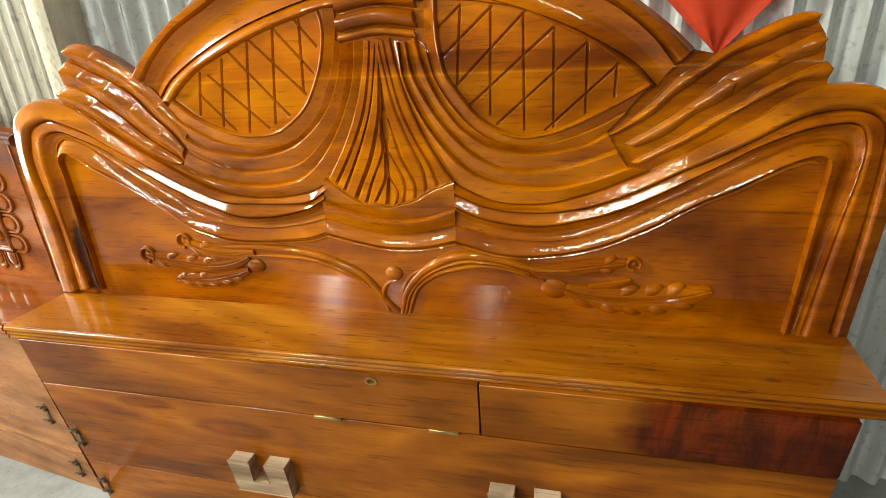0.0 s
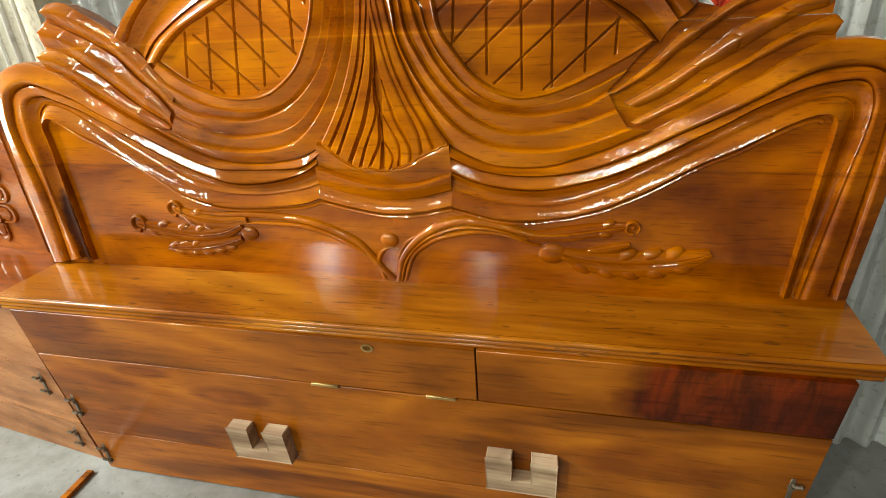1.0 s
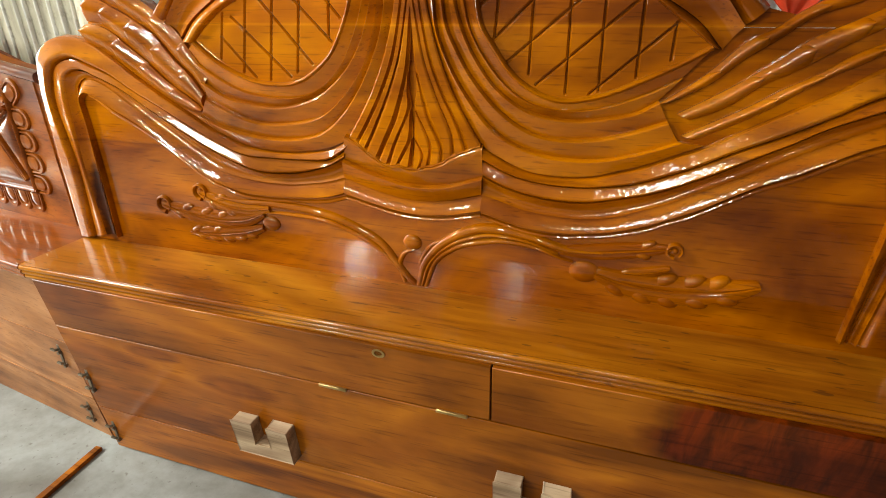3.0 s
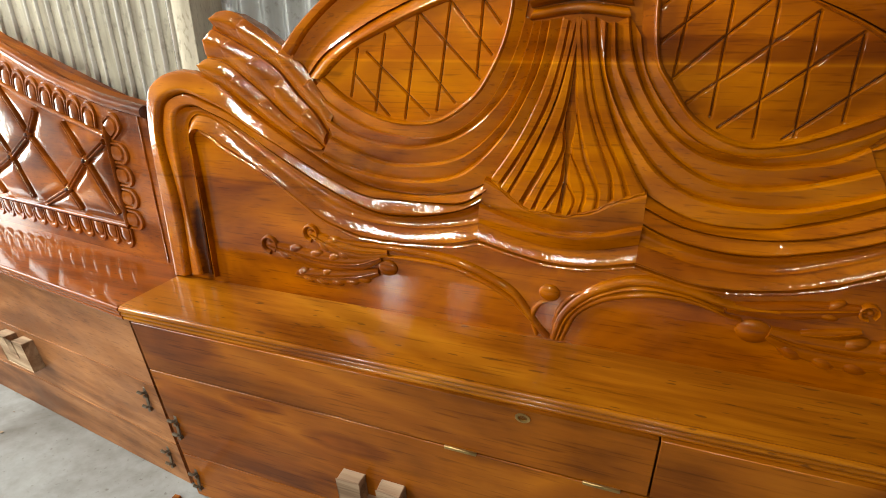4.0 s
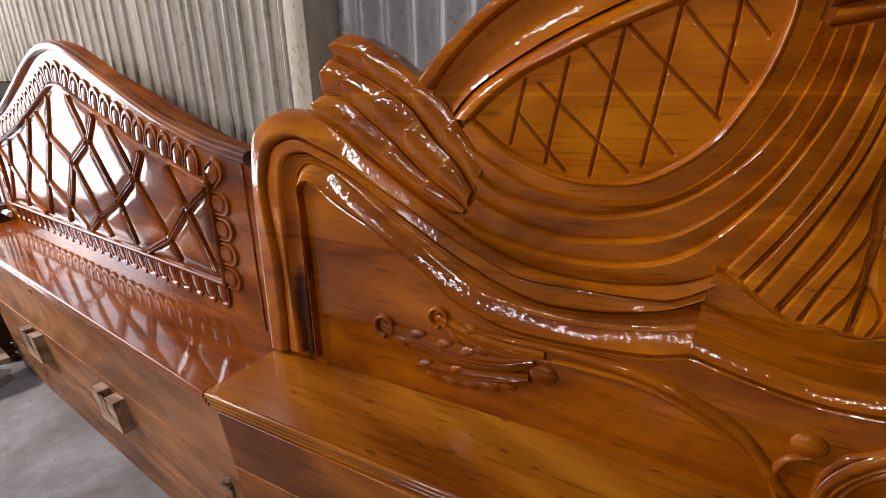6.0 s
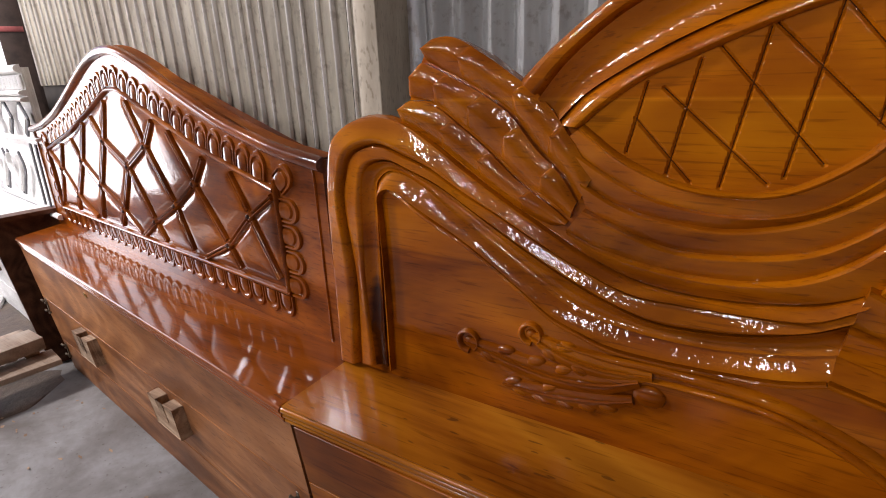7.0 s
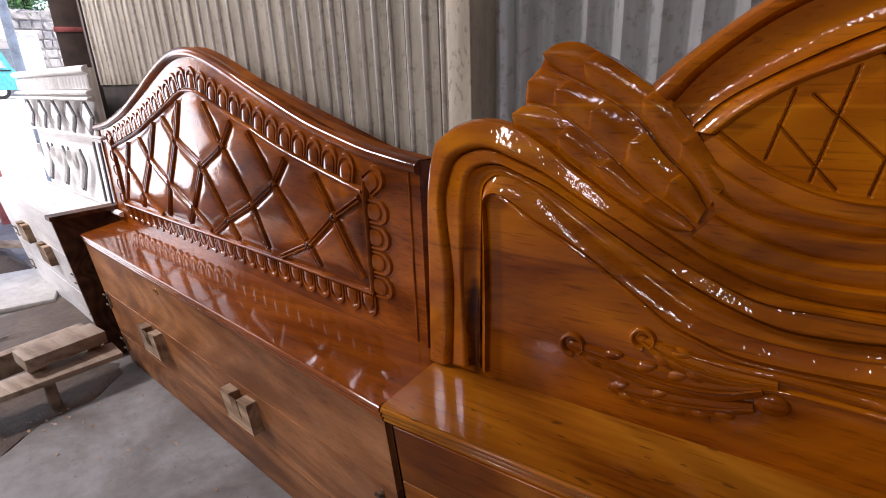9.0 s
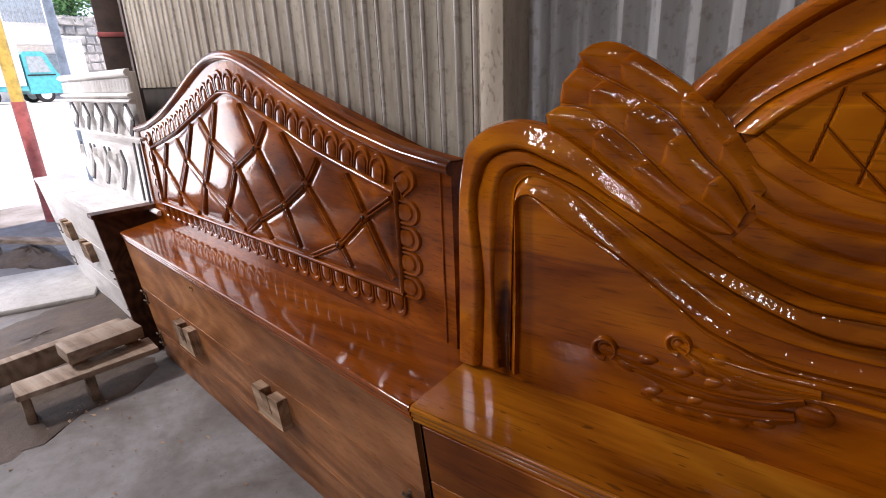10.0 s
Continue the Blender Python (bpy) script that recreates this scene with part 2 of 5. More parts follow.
def metal_sheet(name, dark, light, rough, rust=0.2, metallic=0.55):
    k = Mat(name)
    a = k.noise(k.mapped((2.5, 2.5, 0.5)), 6, 6, 0.65)
    b = k.noise(k.mapped((1, 1, 1)), 38, 4, 0.6)
    col = k.ramp(a, [(0.3, dark), (0.68, light)])
    col = k.mix(col, k.ramp(b, [(0.33, (0.5, 0.45, 0.4)), (0.45, (1, 1, 1))]), 0.5, "MULTIPLY")
    drip = k.ramp(k.noise(k.mapped((14, 14, 0.9)), 1.6, 4, 0.6), [(0.52, (0, 0, 0)), (0.75, (1, 1, 1))])
    col = k.mix(col, (0.22, 0.15, 0.09), k.math("MULTIPLY", drip, rust))
    k.link(col, k.p.inputs["Base Color"])
    k.p.inputs["Metallic"].default_value = metallic
    k.link(k.math("ADD", k.math("MULTIPLY", a, 0.3), rough - 0.15), k.p.inputs["Roughness"])
    k.link(k.bump(b, 0.25, 0.003), k.p.inputs["Normal"])
    return k.m


TIN_BRIGHT = metal_sheet("galvanised_tin", (0.80, 0.79, 0.76), (0.96, 0.96, 0.94), 0.34, 0.15, 0.2)
TIN_DULL = metal_sheet("weathered_ribbed_tin", (0.52, 0.45, 0.335), (0.84, 0.765, 0.61), 0.6, 0.5, 0.05)
TIN_RIB = metal_sheet("worn_tin_rib", (0.66, 0.60, 0.52), (0.92, 0.89, 0.83), 0.4, 0.25, 0.15)
# darkened tin colour for the shade beside the pressed ribs
RIB_SHADE = metal_sheet("dark_rib_shade", (0.06, 0.045, 0.03), (0.16, 0.12, 0.085), 0.7, 0.5, 0.0)
IRON = metal_sheet("brown_iron", (0.09, 0.07, 0.05), (0.24, 0.19, 0.14), 0.4, 0.5)


def concrete(name, dark, light, scale=1.0, bump=0.2):
    k = Mat(name)
    v = k.mapped((scale, scale, scale))
    a = k.noise(v, 1.7, 6, 0.6, 0.6)
    b = k.noise(v, 16, 5, 0.65)
    col = k.ramp(a, [(0.3, dark), (0.66, light)])
    col = k.mix(col, k.ramp(b, [(0.3, (0.72, 0.7, 0.66)), (0.6, (1.05, 1.05, 1.05))]), 0.7, "MULTIPLY")
    specks = k.ramp(k.noise(v, 60, 3, 0.5), [(0.27, (0.4, 0.34, 0.28)), (0.36, (1, 1, 1))])
    col = k.mix(col, specks, 0.6, "MULTIPLY")
    k.link(col, k.p.inputs["Base Color"])
    k.link(k.math("ADD", k.math("MULTIPLY", a, 0.5), 0.42), k.p.inputs["Roughness"])
    k.link(k.bump(b, bump, 0.006), k.p.inputs["Normal"])
    return k.m


FLOOR = concrete("worn_concrete", (0.11, 0.09, 0.074), (0.30, 0.295, 0.29))
SLAB = concrete("pale_cement_slab", (0.40, 0.385, 0.36), (0.60, 0.585, 0.55))
DIRT = concrete("sawdust_and_dirt", (0.04, 0.026, 0.018), (0.14, 0.10, 0.072), 2.0, 0.9)
STREET = concrete("pale_road", (0.60, 0.59, 0.56), (0.74, 0.73, 0.70), 0.6)
STONE = concrete("grey_field_stone", (0.20, 0.21, 0.22), (0.50, 0.50, 0.49), 2.2, 0.5)
PLASTER = concrete("pale_plaster", (0.66, 0.66, 0.65), (0.80, 0.80, 0.79), 0.8)


def paint(name, color, rough=0.5, wear=0.15, coat=0.0, metallic=0.0):
    k = Mat(name)
    a = k.noise(k.mapped((1, 1, 1)), 11, 5, 0.65)
    dull = tuple(c * (1 - wear) * 0.8 for c in color)
    k.link(k.ramp(a, [(0.34, dull), (0.58, color)]), k.p.inputs["Base Color"])
    k.p.inputs["Roughness"].default_value = rough
    k.p.inputs["Coat Weight"].default_value = coat
    k.p.inputs["Metallic"].default_value = metallic
    k.link(k.bump(k.noise(k.mapped((1, 1, 1)), 45, 3, 0.5), 0.06, 0.004), k.p.inputs["Normal"])
    return k.m


RED_CLOTH = paint("red_plastic_sheet", (0.88, 0.085, 0.025), 0.7, 0.05)
YELLOW = paint("yellow_paint", (0.75, 0.52, 0.12), 0.5, 0.35)
RED_PAINT = paint("faded_red_paint", (0.50, 0.13, 0.12), 0.55, 0.3)
# dark grey for the lines that mark grooves on the pale headboard
GREY_LINE = paint("grey_groove_line", (0.11, 0.105, 0.11), 0.7, 0.3)
BLUE_GREY = paint("blue_grey_paint", (0.34, 0.43, 0.53), 0.5, 0.3)
BROWN_POST = paint("dark_brown_paint", (0.085, 0.055, 0.042), 0.6, 0.3)
BRASS = paint("dull_brass", (0.55, 0.36, 0.14), 0.35, 0.3, 0, 0.9)
BLACK = paint("black_gap", (0.012, 0.010, 0.009), 0.8)
# kept very dark so that unseen walls add little bounce and reflection
DARK_WALL = paint("sooty_brown_wall", (0.055, 0.045, 0.036), 0.85, 0.3)
CAR_WHITE = paint("white_car_paint", (0.80, 0.81, 0.82), 0.3, 0.05, 0.6)
CAR_TEAL = paint("teal_car_paint", (0.06, 0.45, 0.50), 0.35, 0.1, 0.6)
DARK_GLASS = paint("window_glass", (0.34, 0.40, 0.43), 0.1, 0.1, 0.8)
RUBBER = paint("black_rubber", (0.02, 0.02, 0.02), 0.7)
BARK = paint("bark", (0.11, 0.08, 0.055), 0.9, 0.4)
LEAF = paint("green_leaves", (0.10, 0.27, 0.09), 0.5, 0.4)

# ---- mesh helpers ----


def finish(name, bm, material, parent=None, label="", smooth=True):
    bmesh.ops.recalc_face_normals(bm, faces=bm.faces[:])
    me = bpy.data.meshes.new(name)
    bm.to_mesh(me)
    bm.free()
    if smooth:
        me.shade_smooth()
        me.set_sharp_from_angle(angle=radians(38))
    me.materials.append(material)
    ob = new(name, me)
    if parent is not None:
        ob.parent = parent
    return tagged(ob, label)


def part(name, bm, material, parent, label="", smooth=True):
    return finish(name, bm, material, parent, label, smooth)


def thing(name, label, category, group=""):
    return tagged(new(name), label, category, group)


def spline(pts, n):
    """n + 1 points at even steps along a smooth curve through pts."""
    p = np.array(pts, float)
    if len(p) == 2:
        return p[0] + np.linspace(0, 1, n + 1)[:, None] * (p[1] - p[0])
    q = np.vstack([2 * p[0] - p[1], p, 2 * p[-1] - p[-2]])
    out = []
    for i in range(1, len(q) - 2):
        for t in np.linspace(0, 1, 12, endpoint=False):
            a, b, c, d = q[i - 1:i + 3]
            out.append(0.5 * (2 * b + (c - a) * t + (2 * a - 5 * b + 4 * c - d) * t * t + (3 * b - a - 3 * c + d) * t ** 3))
    out.append(p[-1])
    out = np.array(out)
    run = np.r_[0, np.cumsum(np.linalg.norm(np.diff(out, axis=0), axis=1))]
    s = np.linspace(0, run[-1], n + 1)
    return np.stack([np.interp(s, run, out[:, k]) for k in range(out.shape[1])], 1)


def grid_mesh(rows, close=False):
    """A skin over rows of points."""
    bm = bmesh.new()
    vs = [[bm.verts.new(p) for p in row] for row in rows]
    for a, b in zip(vs, vs[1:]):
        for i in range(len(a) - 1):
            bm.faces.new((a[i], a[i + 1], b[i + 1], b[i]))
        if close:
            bm.faces.new((a[-1], a[0], b[0], b[-1]))
    if close:
        bm.faces.new(vs[0])
        bm.faces.new(list(reversed(vs[-1])))
    return bm


def round_profile(s):
    return max(0.0, math.sin(math.pi * s)) ** 0.5


def crest_profile(s):
    """A convex face that leans upwards, then falls away quickly."""
    return math.sin(math.pi / 2 * s / 0.74) ** 0.85 if s < 0.74 else max(0.0, math.cos(math.pi / 2 * (s - 0.74) / 0.26)) ** 0.6


def roll_profile(s):
    """A rounded outer edge, a long face that leans upwards, and a quick fall."""
    if s < 0.1:
        return 0.6 * math.sin(math.pi / 2 * s / 0.1) ** 0.8
    return 0.6 + 0.4 * (s - 0.1) / 0.62 if s < 0.72 else max(0.0, math.cos(math.pi / 2 * (s - 0.72) / 0.28)) ** 0.6


def fan_profile(s):
    """A softly rounded rib with shallow flanks."""
    return max(0.0, min(1.0, s / 0.28, (1 - s) / 0.28)) ** 0.8 * (0.85 + 0.15 * math.sin(math.pi * s))


def bowed_profile(s):
    """A slightly bowed face that leans upwards to a sharp lower arris."""
    return 0.05 + 0.95 * (0.5 * s / 0.88 + 0.5 * math.sin(math.pi / 2 * s / 0.88)) if s < 0.88 else 1.0 - 0.9 * (s - 0.88) / 0.12


def band(place, ca, cb, height, profile=round_profile, n=48, k=9, lift=0.0, sink=0.006):
    """A moulded strip between two edge curves of a plane; place() maps (across, up, proud) to the world."""
    ea, eb = spline(ca, n), spline(cb, n)
    rows = []
    for i in range(n + 1):
        t = i / n
        h = height(t) if callable(height) else height
        row = [place(*ea[i], -sink)]
        for j in range(k):
            s = j / (k - 1)
            p = ea[i] * (1 - s) + eb[i] * s
            row.append(place(p[0], p[1], lift + h * profile(s)))
        row.append(place(*eb[i], -sink))
        rows.append(row)
    return grid_mesh(rows, close=True)


def ridge(place, path, width, height, n=36, k=7, lift=0.0, profile=round_profile, sink=0.006):
    """A bead or leaf along a path; width(t) is its half-width."""
    c = spline(path, n)
    tang = np.gradient(c, axis=0)
    tang /= np.linalg.norm(tang, axis=1)[:, None] + 1e-9
    side = np.stack([-tang[:, 1], tang[:, 0]], 1)
    rows = []
    for i in range(n + 1):
        t = i / n
        w = width(t) if callable(width) else width
        h = height(t) if callable(height) else height
        row = [place(*(c[i] - side[i] * w), -sink)]
        for j in range(k):
            s = j / (k - 1)
            p = c[i] + side[i] * w * (2 * s - 1)
            row.append(place(p[0], p[1], lift + h * profile(s)))
        row.append(place(*(c[i] + side[i] * w), -sink))
        rows.append(row)
    return grid_mesh(rows, close=True)


def box(lo, hi, bevel=0.002, segments=2, m=None):
    bm = bmesh.new()
    bmesh.ops.create_cube(bm, size=1.0)
    lo, hi = Vector(lo), Vector(hi)
    for v in bm.verts:
        v.co = Vector([lo[i] + (v.co[i] + 0.5) * (hi[i] - lo[i]) for i in range(3)])
    if bevel:
        bmesh.ops.bevel(bm, geom=bm.edges[:], offset=bevel, segments=segments, affect="EDGES", profile=0.5)
    if m is not None:
        bm.transform(m)
    return bm


def tube(points, radius, sides=10):
    """A round bar along points in space."""
    pts = [Vector(p) for p in points]
    rows = []
    for i, p in enumerate(pts):
        d = (pts[min(i + 1, len(pts) - 1)] - pts[max(i - 1, 0)]).normalized()
        x = d.cross(Vector((0, 0, 1)) if abs(d.z) < 0.9 else Vector((0, 1, 0))).normalized()
        y = d.cross(x)
        r = radius(i / max(1, len(pts) - 1)) if callable(radius) else radius
        rows.append([p + r * (math.cos(a) * x + math.sin(a) * y) for a in [2 * math.pi * j / sides for j in range(sides)]])
    return grid_mesh(rows, close=True)


def dome(place, a, z, ra, rz, height, rings=6, sides=18, turn=0.0):
    """A low rounded boss."""
    rows = []
    for r in range(rings + 1):
        f = math.cos(r / rings * math.pi / 2)
        h = height * math.sin(r / rings * math.pi / 2)
        row = []
        for j in range(sides):
            x, y = ra * f * math.cos(2 * math.pi * j / sides), rz * f * math.sin(2 * math.pi * j / sides)
            row.append(place(a + x * math.cos(turn) - y * math.sin(turn), z + x * math.sin(turn) + y * math.cos(turn), h if r else -0.004))
        rows.append(row)
    rows[-1] = [place(a + 0.0005 * math.cos(2 * math.pi * j / sides), z + 0.0005 * math.sin(2 * math.pi * j / sides), height) for j in range(sides)]
    return grid_mesh(rows, close=True)


def prism(place, outline, front, back):
    """A flat board cut to an outline, with thickness."""
    bm = bmesh.new()
    f = [bm.verts.new(place(a, z, front)) for a, z in outline]
    b = [bm.verts.new(place(a, z, back)) for a, z in outline]
    bm.faces.new(f)
    bm.faces.new(list(reversed(b)))
    for i in range(len(f)):
        j = (i + 1) % len(f)
        bm.faces.new((f[i], f[j], b[j], b[i]))
    bmesh.ops.triangulate(bm, faces=[x for x in bm.faces if len(x.verts) > 4])
    return bm


# ---- shed ----
def structure(name, bm, material, label, smooth=True):
    return tagged(finish(name, bm, material, None, label, smooth), category=name.split("_")[0], kind="structure")


structure("floor", box((-8.6, -3.6, -0.12), (2.6, 2.2, 0.0), 0), FLOOR, "worn grey concrete floor of the shed")
ground = box((-60, -40, -0.20), (30, 40, -0.125), 0)
structure("ground", ground, STREET, "pale sunlit ground outside the shed")


def corrugated(p0, p1, z0, z1, pitch, depth, per=10):
    """A profiled tin sheet between two plan points; its waves stand towards the room."""
    a, b = Vector((*p0, 0)), Vector((*p1, 0))
    run = (b - a).length
    d = (b - a) / run
    nrm = Vector((d.y, -d.x, 0))
    steps = int(run / pitch * per)
    cols = []
    for i in range(steps + 1):
        s = i / per
        h = depth * (0.5 + 0.5 * math.cos(2 * math.pi * s))
        cols.append(a + d * (s * pitch) + nrm * h)
    zs = [z0, (z0 + z1) / 2, z1]
    rows = [[Vector((c.x, c.y, z)) for c in cols] for z in zs]
    bm = grid_mesh(rows)
    bmesh.ops.solidify(bm, geom=bm.faces[:], thickness=-0.002)
    return bm


structure("wall_back_right", corrugated((-1.44, 1.475), (2.6, 1.475), 0.0, 3.62, 0.078, 0.036), TIN_BRIGHT, "galvanised corrugated tin wall behind the headboards")
def ribbed(name, p0, p1, z0, z1, ribs, label):
    """A flat, slightly buckled tin sheet between two plan points, with narrow pressed ribs at the given distances."""
    a, b = Vector((*p0, 0)), Vector((*p1, 0))
    run = (b - a).length
    d = (b - a) / run
    nrm = Vector((d.y, -d.x, 0))

    def place(u, z, q):
        c = a + d * u + nrm * (q + 0.0012 * math.sin(u * 21 + z) + 0.001 * math.sin(u * 57 - 3 * z))
        return Vector((c.x, c.y, z))
    bm = grid_mesh([[place(run * n / 120, z0 + (z1 - z0) * q / 8, 0) for n in range(121)] for q in range(9)])
    bmesh.ops.solidify(bm, geom=bm.faces[:], thickness=-0.002)
    sheet = structure(name, bm, TIN_DULL, label)
    for n, u in enumerate(ribs):
        wide, tall = 0.0048 + 0.0012 * (n % 3 == 0), (0.011, 0.009, 0.0075)[n * 2 % 3]
        part("rib", ridge(place, [(u, z0 + 0.002), (u + 0.001, (z0 + z1) / 2), (u, z1 - 0.002)], wide, tall, 8, 7, 0.0, round_profile, 0.003), TIN_RIB, sheet)
        # dark strip that draws the shade along the rib's left side
        part("seam", ridge(place, [(u - 0.0095, z0 + 0.002), (u - 0.0095, z1 - 0.002)], 0.0022, 0.0012, 4, 3, 0.0, round_profile, 0.002), RIB_SHADE, sheet)


FAR_RIBS = [0.035 + 0.068 * n for n in range(13)]
NEAR_RIBS = [0.05 + 0.0705 * n for n in range(7)] + [0.544, 0.618, 0.699, 0.790, 0.860, 0.921, 0.982, 1.046, 1.095, 1.147, 1.219, 1.268, 1.323, 1.384, 1.442, 1.497]
ribbed("wall_back_far", (-3.88, 1.62), (-3.002, 1.5115), 1.31, 3.62, FAR_RIBS, "weathered fine-ribbed tin sheet over a dark gap")
ribbed("wall_back_left", (-3.0, 1.5114), (-1.49, 1.325), 0.0, 3.62, NEAR_RIBS, "weathered fine-ribbed tin wall with dust and rust")
# added backing stops sun and sky leaking through the tin; dark behind the gap
structure("wall_back_boards_1", box((-1.44, 1.478, 0), (2.6, 1.52, 3.62), 0), DARK_WALL, "dark boards behind the tin wall")
structure("wall_back_boards_2", box((0, 0.003, 0), (2.42, 0.04, 3.62), 0, 1, pose(-3.885, 1.625, 0, 0, 0, -7.05)), DARK_WALL, "dark boards behind the tin wall")
# unseen side walls, added to enclose the shed and shape its light
structure("wall_right", box((1.5, -3.5, 0), (1.6, 1.455, 3.62), 0), DARK_WALL, "plain dark shed wall")
structure("wall_left", box((-5.6, -3.5, 0), (-5.5, 0.26, 3.62), 0), DARK_WALL, "plain dark unseen wall, added to narrow the street opening")
# unseen roof; the hole between its pieces is for the added skylight
for n, (lo, hi) in enumerate((((-6.6, -3.7, 3.62), (-5.0, 2.2, 3.7)), ((-4.2, -3.7, 3.62), (2.7, 1.75, 3.7)), ((-5.0, -3.7, 3.62), (-4.2, -1.0, 3.7)), ((-5.0, -0.2, 3.62), (-4.2, 1.95, 3.7)))):
    structure(f"ceiling_{n + 1}", box(lo, hi, 0), DARK_WALL, "dark tin roof over the shed")
edge, count = -5.6, 1
for n, (x0, x1, z0, z1, watts) in enumerate(OPENINGS):
    for lo, hi in (((edge, 0), (x0, 3.62)), ((x0, 0), (x1, z0)), ((x0, z1), (x1, 3.62))):
        structure(f"wall_front_{count}", box((lo[0], -3.6, lo[1]), (hi[0], -3.5, hi[1]), 0), DARK_WALL, "plain dark shed wall round a high window")
        count += 1
    structure(f"window_{n + 1}", box((x0, -3.45, 3.10 if z1 > 3 else 2.28), (x1, -3.42, 3.14 if z1 > 3 else 2.31), 0.004), DARK_WALL, "dark crossbar of a high window in the shed wall")
    edge = x1
structure(f"wall_front_{count}", box((edge, -3.6, 0), (2.7, -3.5, 3.62), 0), DARK_WALL, "plain dark shed wall")

post = thing("post", "cream lime-washed square timber post against the tin wall", "post")
part("shaft", box((-1.497, 1.318, 0), (-1.432, 1.46, 3.62), 0.004), POST_WOOD, post)

# ---- carved headboard with swan-wing relief ----
XC, YP = -0.3645, 1.084


def flat(x, z, d):
    """Maps (x, height, proud) on the face of the carved board to the world."""
    return Vector((x, YP - d, z))


swan = thing("carved_headboard", "glossy golden-brown carved wooden headboard with wing relief and box", "headboard", "headboards along the wall")

# arrises of the carving as (x, height); L and R are the two wings
LK0 = [(-0.508, 1.04), (-0.561, 1.011), (-0.637, 0.996), (-0.713, 0.993), (-0.789, 1.002), (-0.862, 1.029), (-0.932, 1.067), (-1.002, 1.106), (-1.071, 1.149), (-1.139, 1.195), (-1.195, 1.227), (-1.257, 1.239), (-1.314, 1.229), (-1.357, 1.205), (-1.379, 1.177), (-1.394, 1.107), (-1.4, 1.034), (-1.404, 0.918), (-1.411, 0.694)]
LK1 = [(-0.522, 1.013), (-0.572, 0.984), (-0.64, 0.98), (-0.716, 0.979), (-0.791, 0.98), (-0.867, 1.007), (-0.94, 1.041), (-1.011, 1.078), (-1.077, 1.109), (-1.141, 1.145), (-1.202, 1.167), (-1.248, 1.183), (-1.288, 1.18), (-1.323, 1.162), (-1.34, 1.129), (-1.354, 1.062), (-1.339, 0.903), (-1.349, 0.703)]
LK2 = [(-0.53, 0.992), (-0.567, 0.972), (-0.63, 0.952), (-0.685, 0.943), (-0.755, 0.941), (-0.823, 0.96), (-0.874, 0.981), (-0.918, 1.002), (-0.975, 1.032), (-1.032, 1.065), (-1.117, 1.115), (-1.185, 1.142), (-1.227, 1.156), (-1.269, 1.15), (-1.294, 1.124), (-1.302, 1.062), (-1.31, 0.904), (-1.301, 0.714)]
LK3 = [(-0.534, 0.947), (-0.573, 0.935), (-0.619, 0.926), (-0.682, 0.917), (-0.761, 0.917), (-0.823, 0.924), (-0.885, 0.939), (-0.943, 0.972), (-0.999, 1.008), (-1.056, 1.044), (-1.112, 1.081), (-1.168, 1.118), (-1.214, 1.137), (-1.24, 1.137), (-1.261, 1.121), (-1.268, 1.104), (-1.271, 1.062), (-1.275, 0.905), (-1.278, 0.711)]
LK4 = [(-0.537, 0.907), (-0.587, 0.892), (-0.657, 0.885), (-0.736, 0.881), (-0.817, 0.883), (-0.871, 0.898), (-0.917, 0.915), (-0.966, 0.949), (-1.037, 0.997), (-1.095, 1.031), (-1.17, 1.067), (-1.221, 1.095), (-1.247, 1.098), (-1.263, 1.082), (-1.261, 1.04), (-1.258, 0.905), (-1.26, 0.709)]
RK0 = [(-0.216, 1.037), (-0.171, 1.012), (-0.122, 0.994), (-0.061, 0.989), (-0.001, 0.994), (0.044, 1.008), (0.089, 1.023), (0.142, 1.047), (0.183, 1.065), (0.232, 1.094), (0.279, 1.121), (0.324, 1.147), (0.367, 1.172), (0.408, 1.201), (0.441, 1.218), (0.474, 1.225), (0.508, 1.226), (0.543, 1.219), (0.574, 1.2), (0.592, 1.163), (0.607, 1.073), (0.612, 0.966), (0.601, 0.723)]
RK1 = [(-0.216, 1.012), (-0.159, 0.987), (-0.097, 0.975), (-0.025, 0.973), (0.034, 0.979), (0.08, 0.989), (0.134, 1.009), (0.186, 1.033), (0.236, 1.06), (0.312, 1.096), (0.37, 1.128), (0.416, 1.156), (0.458, 1.172), (0.501, 1.178), (0.537, 1.174), (0.562, 1.159), (0.572, 1.134), (0.575, 1.084), (0.576, 0.97), (0.569, 0.723)]
RK2 = [(-0.215, 0.979), (-0.172, 0.96), (-0.122, 0.947), (-0.06, 0.94), (0, 0.943), (0.058, 0.957), (0.114, 0.973), (0.168, 0.997), (0.219, 1.023), (0.268, 1.052), (0.315, 1.079), (0.359, 1.107), (0.403, 1.127), (0.446, 1.144), (0.489, 1.153), (0.52, 1.153), (0.537, 1.135), (0.544, 1.084), (0.531, 0.951), (0.51, 0.716)]
RK3 = [(-0.217, 0.939), (-0.173, 0.927), (-0.122, 0.913), (-0.06, 0.907), (0.001, 0.909), (0.049, 0.919), (0.094, 0.936), (0.138, 0.954), (0.191, 0.983), (0.242, 1.011), (0.318, 1.055), (0.372, 1.085), (0.424, 1.113), (0.459, 1.125), (0.49, 1.128), (0.512, 1.12), (0.521, 1.099), (0.522, 1.062), (0.51, 0.939), (0.497, 0.715)]
